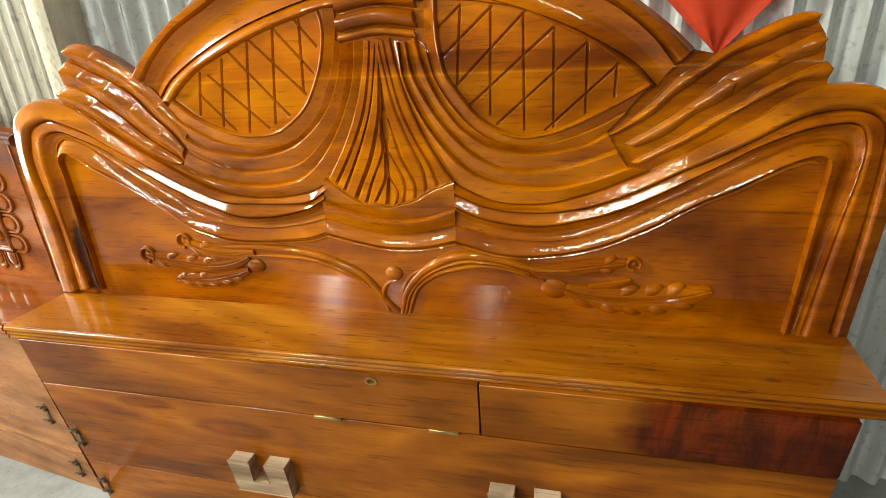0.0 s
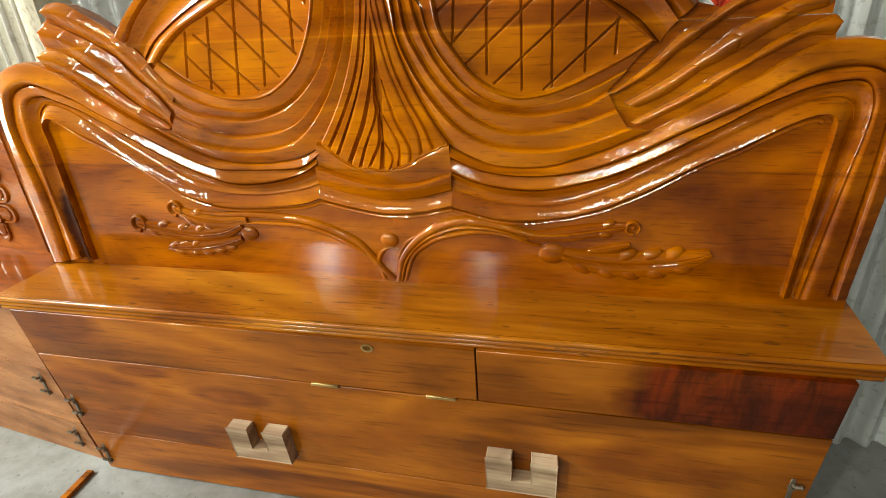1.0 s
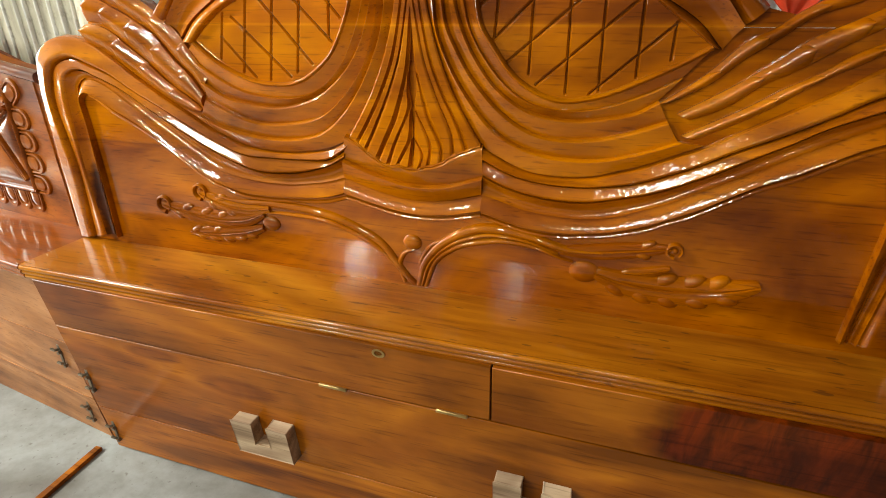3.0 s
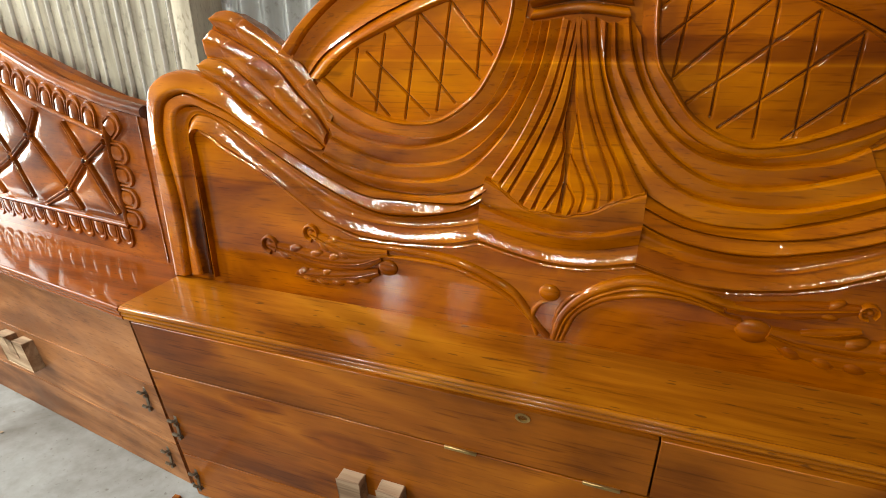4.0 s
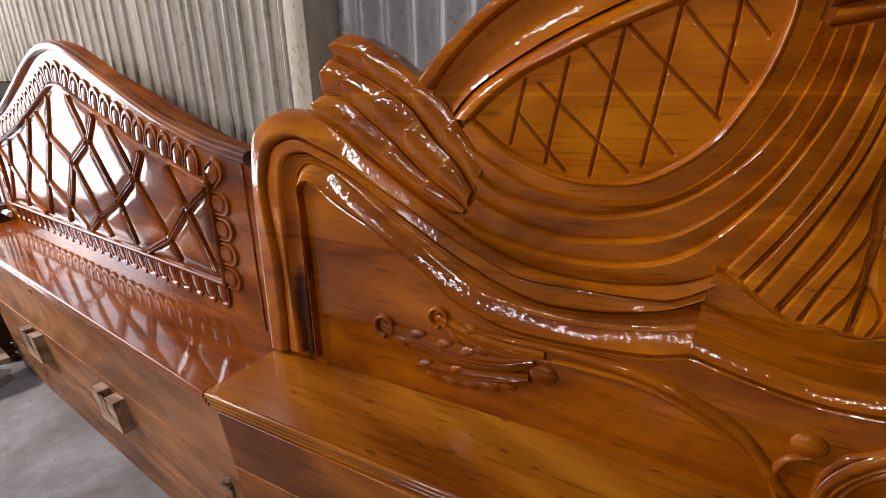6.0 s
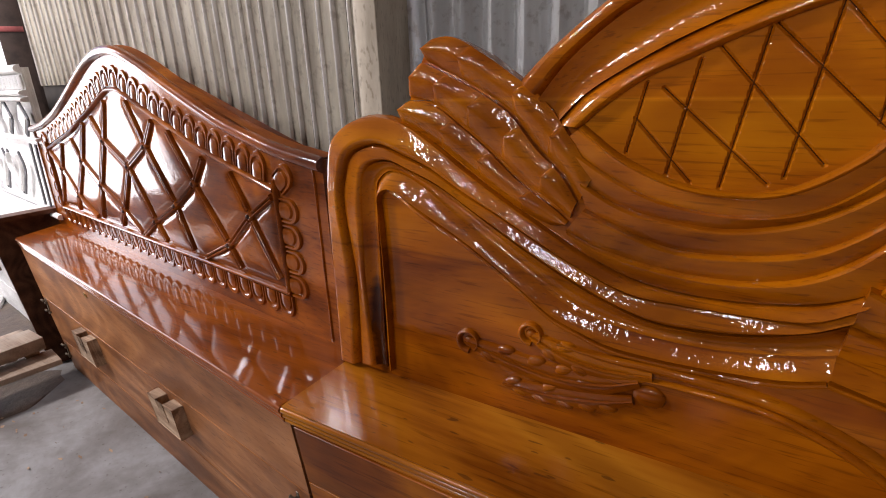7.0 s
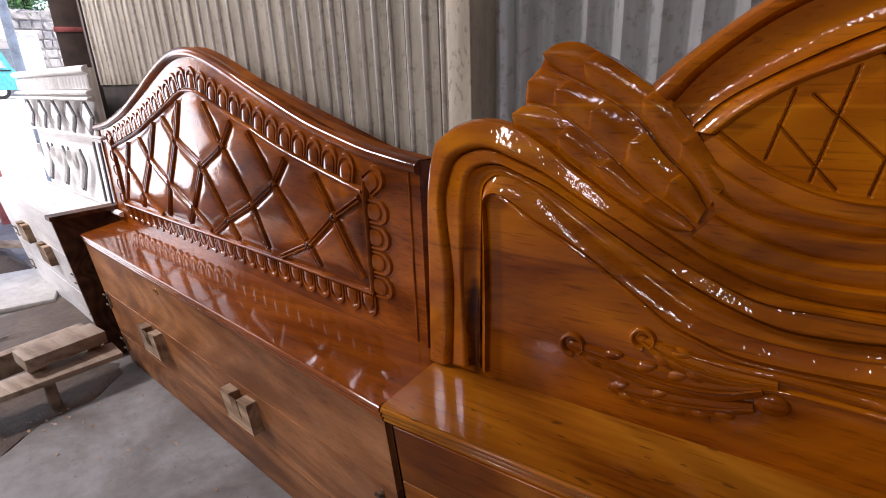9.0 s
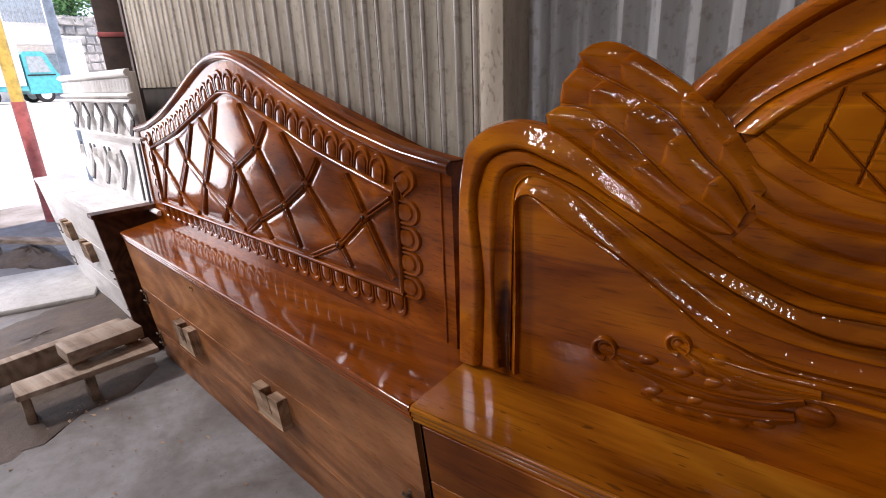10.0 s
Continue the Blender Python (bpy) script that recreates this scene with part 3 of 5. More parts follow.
RK4 = [(-0.218, 0.898), (-0.174, 0.886), (-0.123, 0.874), (-0.059, 0.87), (0.002, 0.877), (0.05, 0.886), (0.108, 0.904), (0.141, 0.92), (0.195, 0.946), (0.245, 0.978), (0.294, 1.007), (0.342, 1.029), (0.387, 1.056), (0.43, 1.08), (0.465, 1.093), (0.486, 1.09), (0.493, 1.073), (0.492, 1.029), (0.488, 0.902), (0.481, 0.716)]
LRIM = [(-0.879, 1.225), (-0.821, 1.183), (-0.753, 1.154), (-0.696, 1.144), (-0.638, 1.147), (-0.591, 1.167), (-0.543, 1.206), (-0.514, 1.252), (-0.494, 1.297), (-0.483, 1.341), (-0.481, 1.373), (-0.487, 1.395)]
LRIM_OUT = [(-0.908, 1.204), (-0.842, 1.161), (-0.774, 1.13), (-0.695, 1.117), (-0.628, 1.12), (-0.575, 1.14), (-0.525, 1.185), (-0.493, 1.238), (-0.471, 1.291), (-0.458, 1.34), (-0.453, 1.382), (-0.455, 1.414)]
LUP = [(-0.879, 1.225), (-0.844, 1.256), (-0.793, 1.291), (-0.737, 1.315), (-0.667, 1.344), (-0.595, 1.368), (-0.527, 1.386), (-0.487, 1.395)]
LN1 = [(-0.877, 1.147), (-0.823, 1.117), (-0.765, 1.103), (-0.684, 1.097), (-0.616, 1.111), (-0.562, 1.137), (-0.514, 1.178), (-0.481, 1.222), (-0.458, 1.274), (-0.443, 1.331)]
LN2 = [(-0.868, 1.106), (-0.816, 1.083), (-0.744, 1.061), (-0.669, 1.062), (-0.593, 1.077), (-0.546, 1.103), (-0.498, 1.15), (-0.463, 1.204), (-0.439, 1.273), (-0.429, 1.332)]
LN3 = [(-0.896, 1.069), (-0.841, 1.046), (-0.751, 1.029), (-0.668, 1.027), (-0.6, 1.039), (-0.552, 1.066), (-0.506, 1.112), (-0.469, 1.165), (-0.436, 1.233), (-0.423, 1.278), (-0.415, 1.333)]
RRIM = [(0.167, 1.232), (0.119, 1.203), (0.068, 1.177), (0.016, 1.153), (-0.028, 1.14), (-0.074, 1.136), (-0.12, 1.15), (-0.166, 1.181), (-0.206, 1.232), (-0.228, 1.266), (-0.239, 1.319), (-0.242, 1.361), (-0.242, 1.401)]
RRIM_OUT = [(0.131, 1.185), (0.08, 1.157), (0.016, 1.131), (-0.039, 1.12), (-0.08, 1.119), (-0.132, 1.132), (-0.179, 1.164), (-0.219, 1.21), (-0.246, 1.256), (-0.259, 1.304), (-0.264, 1.352), (-0.263, 1.402)]
RUP = [(0.167, 1.232), (0.103, 1.277), (0.05, 1.316), (-0.013, 1.347), (-0.07, 1.376), (-0.129, 1.389), (-0.205, 1.398)]
RN1 = [(0.097, 1.144), (0.061, 1.122), (0.017, 1.111), (-0.039, 1.103), (-0.097, 1.107), (-0.144, 1.122), (-0.191, 1.153), (-0.225, 1.193), (-0.253, 1.239), (-0.273, 1.294), (-0.282, 1.337)]
RN2 = [(0.116, 1.11), (0.073, 1.093), (0.019, 1.076), (-0.038, 1.067), (-0.097, 1.069), (-0.145, 1.087), (-0.192, 1.12), (-0.239, 1.171), (-0.272, 1.223), (-0.293, 1.268), (-0.303, 1.328)]
RN3 = [(0.14, 1.074), (0.087, 1.053), (0.02, 1.034), (-0.038, 1.03), (-0.097, 1.035), (-0.157, 1.054), (-0.206, 1.087), (-0.252, 1.141), (-0.286, 1.195), (-0.312, 1.258), (-0.318, 1.328)]
ARCH_OUT = [(-0.977, 1.294), (-0.928, 1.338), (-0.852, 1.393), (-0.777, 1.433), (-0.69, 1.475), (-0.56, 1.545), (-0.3645, 1.59)]
ARCH_MID = [(-0.944, 1.265), (-0.897, 1.319), (-0.829, 1.371), (-0.748, 1.41), (-0.709, 1.429), (-0.62, 1.463), (-0.5, 1.5), (-0.3645, 1.525)]
ARCH_IN = [(-0.919, 1.229), (-0.872, 1.275), (-0.784, 1.326), (-0.705, 1.361), (-0.631, 1.387), (-0.535, 1.413), (-0.45, 1.43), (-0.3645, 1.44)]
LF0 = [(-0.507, 1.048), (-0.478, 1.093), (-0.447, 1.149), (-0.42, 1.215), (-0.401, 1.283), (-0.392, 1.337)]
LF1 = [(-0.488, 1.032), (-0.459, 1.08), (-0.426, 1.143), (-0.402, 1.203), (-0.387, 1.271), (-0.378, 1.331)]
LF2 = [(-0.47, 1.017), (-0.445, 1.067), (-0.416, 1.131), (-0.39, 1.203), (-0.376, 1.271), (-0.365, 1.338)]
LF3 = [(-0.442, 0.998), (-0.424, 1.035), (-0.397, 1.093), (-0.373, 1.179)]
LF4 = [(-0.419, 0.988), (-0.4, 1.041), (-0.37, 1.105)]
LF5 = [(-0.397, 0.992), (-0.384, 1.015), (-0.367, 1.048)]
FAN_MID = [(-0.368, 0.986), (-0.368, 1.048), (-0.37, 1.105), (-0.373, 1.142), (-0.372, 1.185), (-0.365, 1.27), (-0.357, 1.335)]
FAN_END = [(-0.22, 1.046), (-0.252, 1.032), (-0.279, 1.02), (-0.306, 1.002), (-0.333, 0.994), (-0.354, 0.984)]
LTOP_A = [(-0.86, 1.153), (-0.892, 1.206), (-0.939, 1.265), (-0.981, 1.295), (-1.039, 1.333), (-1.093, 1.359), (-1.14, 1.356)]
LLOW_A = [(-0.878, 1.117), (-0.906, 1.158), (-0.943, 1.192), (-0.99, 1.245), (-1.042, 1.278), (-1.097, 1.305), (-1.153, 1.33)]
LLOW_B = [(-0.892, 1.081), (-0.922, 1.104), (-0.976, 1.138), (-1.027, 1.182), (-1.079, 1.221), (-1.133, 1.255), (-1.19, 1.264)]
LLOW_C = [(-0.901, 1.073), (-0.93, 1.073), (-0.988, 1.099), (-1.043, 1.134), (-1.098, 1.17), (-1.153, 1.202), (-1.214, 1.23)]
RTOP_A = [(0.098, 1.138), (0.161, 1.186), (0.215, 1.241), (0.251, 1.261), (0.285, 1.287), (0.327, 1.311), (0.383, 1.337), (0.419, 1.348)]
RLOW_A = [(0.127, 1.147), (0.173, 1.173), (0.218, 1.214), (0.262, 1.247), (0.304, 1.279), (0.347, 1.295), (0.396, 1.316), (0.44, 1.327)]
RTOP_B = [(0.131, 1.122), (0.175, 1.149), (0.222, 1.18), (0.267, 1.214), (0.309, 1.248), (0.351, 1.27), (0.392, 1.291), (0.44, 1.316)]
RLOW_B = [(0.156, 1.113), (0.207, 1.137), (0.253, 1.174), (0.298, 1.199), (0.34, 1.227), (0.397, 1.262), (0.451, 1.278)]
RTOP_C = [(0.144, 1.084), (0.189, 1.11), (0.237, 1.137), (0.283, 1.168), (0.327, 1.193), (0.368, 1.222), (0.409, 1.244), (0.46, 1.267)]
RLOW_C = [(0.171, 1.079), (0.23, 1.11), (0.286, 1.145), (0.329, 1.178), (0.38, 1.207), (0.421, 1.228), (0.471, 1.23)]
SEAM = 1.2625


def mirror(curve, k=1.0):
    return [(XC + (XC - x) * k, z) for x, z in curve]


LEFT_TOP = [(XC, 1.588)] + ARCH_OUT[::-1][1:] + [(-0.981, 1.292)] + LTOP_A[4:] + [(-1.156, 1.33), (-1.166, 1.285), (-1.192, 1.262), (-1.208, 1.226)] + LK0[11:15] + [(-1.394, 1.10), (-1.404, 0.90)]
RIGHT_TOP = [(XC, 1.588)] + mirror(ARCH_OUT[::-1][1:], 0.985) + [(0.285, 1.283)] + RTOP_A[5:] + [(0.447, 1.31), (0.455, 1.27), (0.466, 1.225)] + RK0[15:20] + [(0.604, 1.08), (0.606, 0.90)]


def half_board(outline, lo, hi):
    """One half of the back board between two heights, under the carved outline."""
    side = 1 if outline[-1][0] > XC else -1
    ms = np.array([abs(x - XC) for x, z in outline])
    zs = np.array([z - 0.003 for x, z in outline])
    rows = []
    for m in np.linspace(0.0, ms[-1], 190):
        top = min(hi, float(np.interp(m, ms, zs)))
        if top - lo < 0.003:
            break
        rows.append([flat(XC + side * m, z, d) for z, d in ((lo, 0.0), (top, 0.0), (top, -0.035), (lo, -0.035))])
    return grid_mesh(rows, close=True)


for outline in (LEFT_TOP, RIGHT_TOP):
    part("lower_board", half_board(outline, 0.692, SEAM - 0.0004), VARNISH_PANEL, swan)
    part("upper_board", half_board(outline, SEAM + 0.0004, 2.0), VARNISH_TOP, swan)


def turned(curve, n):
    """n + 1 points along a frame arris, spaced evenly on the sweep, round the shoulder and down the upright."""
    c = spline(curve, 400)
    far = np.abs(c[:, 0] - XC) > 0.68
    crown = int(np.argmax(np.where(far, c[:, 1], 0)))
    down = crown + int(np.argmax(c[crown:, 1] < 1.05))
    cuts = [0, crown, down, 400]
    share = (0.5, 0.26, 0.24)
    out = []
    for a, b, q in zip(cuts, cuts[1:], share):
        k = round(n * q)
        out += [c[int(round(i))] for i in np.linspace(a, b, k, endpoint=False)]
    return out + [c[-1]]


def moulding(name, ca, cb, h, profile, lift=0.0, mat=None, n=100):
    ea, eb = turned(ca, n), turned(cb, n)
    rows = []
    for p, q in zip(ea, eb):
        row = [flat(p[0], p[1], -0.004)]
        for j in range(15):
            s = j / 14
            w = p * (1 - s) + q * s
            row.append(flat(w[0], w[1], lift + h * profile(s)))
        rows.append(row + [flat(q[0], q[1], -0.004)])
    return part(name, grid_mesh(rows, close=True), mat or VARNISH_LOW, swan)


def hollow_profile(s):
    """Falls from a crest into a hollow and rises a little to the next arris."""
    return 1.0 - 0.85 * math.sin(math.pi / 2 * min(1.0, s / 0.6)) + (0.35 * ((s - 0.6) / 0.4) ** 2 if s > 0.6 else 0.0)


def lath_face(s):
    """A sharp upper arris, then a long face that sinks under the next lath."""
    return 0.45 + 0.55 * math.sin(math.pi / 2 * min(1.0, s / 0.13)) if s < 0.13 else 1.0 - 0.55 * ((s - 0.13) / 0.87) ** 1.15


def rib_face(deep):
    """A flat rib that ends in a cut on its last side."""
    return lambda s: min(1.0, 0.80 + 1.6 * s) if s < 0.74 else 1.0 - deep * math.sin(math.pi / 2 * min(1.0, (s - 0.74) / 0.2))


def lath(ca, cb, h, n=64, lift=0.0, name="swept_lath", mat=None, profile=lath_face):
    part(name, band(flat, ca, cb, h, profile, n, 14, lift), mat or VARNISH_LOW, swan)


for k in ((LK0, LK1, LK2, LK3, LK4), (RK0, RK1, RK2, RK3, RK4)):
    moulding("frame_moulding", k[0], k[1], 0.021, roll_profile)
    moulding("frame_moulding", k[1], k[2], 0.016, roll_profile, 0.002)
    moulding("frame_moulding", k[2], k[3], 0.015, hollow_profile)
    moulding("frame_moulding", k[3], k[4], 0.0150, bowed_profile, 0.001)
    inner = [(x + (0.008 if x < XC else -0.008) * (abs(x - XC) > 0.84), z - 0.009 * (abs(x - XC) < 0.88)) for x, z in k[4][:13 if k[4] is LK4 else 16]]
    part("frame_bead", ridge(flat, inner, 0.0055, 0.007, 90, 5), VARNISH_LOW, swan)

for rim, rim_out, up, n1, n2, n3, k0, fan_edge in ((LRIM, LRIM_OUT, LUP, LN1, LN2, LN3, LK0, LF0), (RRIM, RRIM_OUT, RUP, RN1, RN2, RN3, RK0, mirror(LF0))):
    lath(rim, rim_out, 0.012, 70, 0.002)
    part("lens_rim", ridge(flat, rim, 0.0065, 0.019, 90, 7), VARNISH_LOW, swan)
    lath(rim_out[:10], n1, 0.014, 70)
    lath(n1, n2, 0.016, 70)
    lath(n2, n3, 0.018, 70)
    sweep = k0[:6] if k0 is LK0 else k0[:9]
    lath(n3, [(sweep[-1][0], sweep[-1][1] + 0.004)] + [(x, z + 0.004) for x, z in sweep[::-1][1:]] + fan_edge[1:], 0.019, 80)
for k in (1.0, -0.985):
    out, mid, low = [c if k > 0 else mirror(c, -k) for c in (ARCH_OUT, ARCH_MID, ARCH_IN)]
    up = LUP if k > 0 else RUP
    lath(out, mid, 0.019, 60, 0.0, "arch_moulding", VARNISH_TOP, fan_profile)
    lath(mid, low, 0.017, 60, 0.001, "arch_moulding", VARNISH_TOP, hollow_profile)
    lath(low, up + [(XC, 1.405)], 0.019, 60, 0.0, "arch_moulding", VARNISH_TOP, crest_profile)


def plume_profile(s):
    """A rounded back that falls away steeply on its lower side."""
    return 0.50 + 0.50 * math.sin(math.pi / 2 * s / 0.45) if s < 0.45 else 1.0 - 0.85 * (1 - math.cos(math.pi / 2 * (s - 0.45) / 0.55))


def feather_row(top, low, cuts, lift):
    """Overlapping feathers along a row from the root to the tip; each one's round end lies on the next."""
    ct, cl = spline(top, 200), spline(low, 200)
    for a, b in zip(cuts, cuts[1:]):
        lo = max(0.0, a - 0.09)
        rows = []
        for i in range(29):
            t = i / 28
            s = (lo + (b - lo) * t) * 200
            p = np.array([np.interp(s, range(201), ct[:, q]) for q in (0, 1)])
            r = np.array([np.interp(s, range(201), cl[:, q]) for q in (0, 1)])
            if t > 0.86:
                f = math.sqrt(max(0.03, 1 - ((t - 0.86) / 0.14) ** 2))
                c = p * 0.55 + r * 0.45
                p, r = c + (p - c) * f, c + (r - c) * f
            h = 0.010 + 0.007 * t ** 1.4
            row = [flat(p[0], p[1], -0.002)]
            for j in range(19):
                q = j / 18
                w = p * (1 - q) + r * q
                row.append(flat(w[0], w[1], lift + h * plume_profile(q)))
            rows.append(row + [flat(r[0], r[1], -0.002)])
        part("feather", grid_mesh(rows, close=True), VARNISH_FEATHER, swan)


def shifted(curve, dx, dz):
    return [(x + dx, z + dz) for x, z in curve]


feather_row(LTOP_A, LLOW_A, (0.0, 0.26, 0.50, 0.80, 1.0), 0.004)
feather_row(shifted(LLOW_A, -0.004, -0.003), shifted(LLOW_B, 0, 0.006), (0.0, 0.20, 0.44, 0.66, 0.86, 1.0), 0.003)
feather_row(shifted(LLOW_B, -0.003, 0.0), LLOW_C, (0.0, 0.24, 0.50, 0.74, 1.0), 0.0)
feather_row(RTOP_A, RLOW_A, (0.0, 0.24, 0.45, 0.68, 1.0), 0.004)
feather_row(RTOP_B, RLOW_B, (0.0, 0.36, 0.58, 0.80, 1.0), 0.003)
feather_row(RTOP_C, RLOW_C, (0.0, 0.40, 0.60, 0.82, 1.0), 0.0)

# lattice cut into the two lenses
LEFT_CUTS = [((-0.795, 1.285), (-0.816, 1.192)), ((-0.733, 1.312), (-0.761, 1.165)), ((-0.663, 1.344), (-0.695, 1.152)), ((-0.598, 1.366), (-0.626, 1.17)), ((-0.534, 1.382), (-0.545, 1.236)),
             ((-0.807, 1.239), (-0.73, 1.156)), ((-0.774, 1.278), (-0.642, 1.16)), ((-0.713, 1.326), (-0.588, 1.188)), ((-0.659, 1.349), (-0.539, 1.232)), ((-0.595, 1.366), (-0.516, 1.276)), ((-0.543, 1.38), (-0.501, 1.329))]
RIGHT_CUTS = [((-0.191, 1.39), (-0.202, 1.243)), ((-0.132, 1.384), (-0.135, 1.181)), ((-0.07, 1.369), (-0.065, 1.149)), ((-0.012, 1.341), (-0.007, 1.155)), ((0.051, 1.309), (0.054, 1.181)), ((0.107, 1.27), (0.106, 1.211)),
              ((-0.192, 1.388), (-0.241, 1.348)), ((-0.129, 1.384), (-0.23, 1.298)), ((-0.067, 1.371), (-0.206, 1.238)), ((-0.012, 1.341), (-0.178, 1.2)), ((0.05, 1.311), (-0.12, 1.163)), ((0.109, 1.27), (-0.023, 1.149))]


def lens_field(rim, up, cuts, lo_cap, hi_cap, mat):
    """The flat of a lens between its rims, with the cut lines sunk into it."""
    r, u = spline(rim, 200), spline(up, 200)
    if u[0, 0] > u[-1, 0]:
        u = u[::-1]
    x0, x1 = r[:, 0].min() + 0.002, r[:, 0].max() - 0.002
    low_part = r[: int(np.argmax(np.abs(r[:, 0] - r[0, 0])))]
    if low_part[0, 0] > low_part[-1, 0]:
        low_part = low_part[::-1]
    a = np.array([p for p, q in cuts])
    d = np.array([q for p, q in cuts]) - a
    ll = (d ** 2).sum(1)
    rows = []
    for x in np.linspace(x0, x1, 230):
        z0 = max(float(np.interp(x, low_part[:, 0], low_part[:, 1])), lo_cap)
        z1 = min(float(np.interp(x, u[:, 0], u[:, 1])) + 0.004, hi_cap)
        if z1 - z0 < 0.002:
            continue
        row = [flat(x, z0, -0.003)]
        for z in np.linspace(z0, z1, 80):
            q = np.array((x, z)) - a
            t = np.clip((q * d).sum(1) / ll, 0, 1)
            near = math.sqrt((((q - d * t[:, None]) ** 2).sum(1)).min())
            row.append(flat(x, z, 0.007 - 0.005 * max(0.0, 1 - (near / 0.0028) ** 2)))
        rows.append(row + [flat(x, z1, -0.003)])
    part("lens_field", grid_mesh(rows, close=True), mat, swan)


for rim, up, cuts in ((LRIM, LUP, LEFT_CUTS), (RRIM, RUP, RIGHT_CUTS)):
    lens_field(rim, up, cuts, 0.0, SEAM, VARNISH_LOW)
    lens_field(rim, up, cuts, SEAM, 2.0, VARNISH_TOP)
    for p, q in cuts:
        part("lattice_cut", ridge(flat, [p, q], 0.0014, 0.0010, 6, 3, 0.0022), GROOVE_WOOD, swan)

# fan in the middle
RIBS = [LF0, LF1, LF2, LF3, LF4, LF5, FAN_MID[:2]]
for side in (0, 1):
    for j in range(6):
        a, b = [mirror(c) if side else list(c) for c in RIBS[j:j + 2]]
        if side:
            a[0] = FAN_END[j]
            b[0] = FAN_END[j + 1] if j < 5 else FAN_MID[0]
        b = b + [(2 * XC - x if side else x, z) for x, z in FAN_MID if b[-1][1] + 0.015 < z < a[-1][1] - 0.015]
        if b[-1][1] < a[-1][1] - 0.01:
            b.append(a[-1] if a[-1][1] < 1.3 else (2 * XC - FAN_MID[-1][0] if side else FAN_MID[-1][0], FAN_MID[-1][1]))
        part("fan_rib", band(flat, a, b, lambda t: 0.015 - 0.006 * t, rib_face(0.45 if side else 0.85 - 0.1 * (j < 1)), 34, 15, 0.006), VARNISH_LOW, swan)
for z0, z1, h in ((1.337, 1.356, 0.016), (1.357, 1.392, 0.028), (1.393, 1.44, 0.022)):
    part("fan_collar", band(flat, [(XC - 0.085, z0 - 0.004), (XC, z0 + 0.006), (XC + 0.085, z0 - 0.004)], [(XC - 0.078, z1 - 0.004), (XC, z1 + 0.006), (XC + 0.078, z1 - 0.004)], h, round_profile, 24, 9), VARNISH_TOP, swan)
lip = [LF0[0], LF1[0], LF2[0], LF3[0], LF4[0], LF5[0], (XC, 0.985), FAN_END[4], FAN_END[3], FAN_END[2], FAN_END[1], FAN_END[0]]
part("fan_lip", ridge(flat, [(x, z - 0.004 + 0.003 * (n % 2)) for n, (x, z) in enumerate(spline(lip, 22))], lambda t: 0.0085 + 0.002 * math.sin(40 * t), 0.021, 66, 7), VARNISH_LOW, swan)
# scallops under the fan
swag = [[(a, z), (a * 0.75 + b * 0.25, z - 0.72 * s), ((a + b) / 2, (z + y) / 2 - s), (a * 0.25 + b * 0.75, y - 0.68 * s), (b, y)] for a, z, b, y, s in ((-0.53, 0.992, -0.215, 0.979, 0.036), (-0.534, 0.947, -0.217, 0.939, 0.031), (-0.537, 0.907, -0.218, 0.898, 0.026))]
lath([(LF0[0][0] - 0.012, LF0[0][1])] + [(x, z - 0.001) for x, z in lip[1:-1]] + [(lip[-1][0] + 0.004, lip[-1][1])], swag[0], 0.022, 60, 0.0, "scallop")
lath(swag[0], swag[1], 0.021, 50, 0.0, "scallop")
lath(swag[1], swag[2], 0.0160, 50, 0.0, "scallop", None, bowed_profile)
part("scallop_bead", ridge(flat, shifted(swag[2], 0, -0.008), 0.0055, 0.008, 40, 5), VARNISH_LOW, swan)

# leaf scrolls low on the board
def flat_top(q):
    return max(0.0, math.sin(math.pi * q)) ** 0.20 * (1.0 - 0.35 * max(0.0, 1 - abs(2 * q - 1) / 0.16))


def carved_leaf(path, w, low_lobes, up_lobes=(), h=0.0075):
    """A low leaf with a flat face, a raised vein and rounded lobes along its edges."""
    part("carved_leaf", ridge(flat, path, lambda t: 0.0015 + w * math.sin(math.pi * min(1, t * 0.93 + 0.05)) ** 0.5, h, 70, 11, 0.0, flat_top), VARNISH_PANEL, swan)
    part("leaf_vein", ridge(flat, path, lambda t: 0.0012 + 0.002 * (1 - t), h + 0.003, 30, 5), VARNISH_PANEL, swan)
    c = spline(path, 60)
    for lobes, s in ((low_lobes, -1), (up_lobes, 1)):
        for f in lobes:
            k = min(58, int(60 * f))
            d = c[k + 1] - c[k]
            side = np.array((-d[1], d[0])) / np.linalg.norm(d)
            side = side * (s if side[1] > 0 else -s)
            p = c[k] + side * w * 0.72 * math.sin(math.pi * min(1, f * 0.93 + 0.05)) ** 0.5
            part("leaf_lobe", dome(flat, p[0], p[1], 0.55 * w + 0.008, 0.4 * w + 0.002, h + 0.002, 5, 14, math.atan2(d[1], d[0]) + 0.35 * s), VARNISH_PANEL, swan)


def leaf_curl(x, z, r):
    """A rolled leaf tip: a small boss inside a hooked rim."""
    pts = [(x + r * math.cos(2.9 - 0.62 * q), z + r * math.sin(2.9 - 0.62 * q)) for q in range(-3, 7)]
    part("leaf_curl", ridge(flat, pts, lambda t: r * (0.34 - 0.16 * t), 0.0095, 40, 6), VARNISH_PANEL, swan)
    part("leaf_boss", dome(flat, x, z, r * 0.55, r * 0.5, 0.008, 5, 14), VARNISH_PANEL, swan)


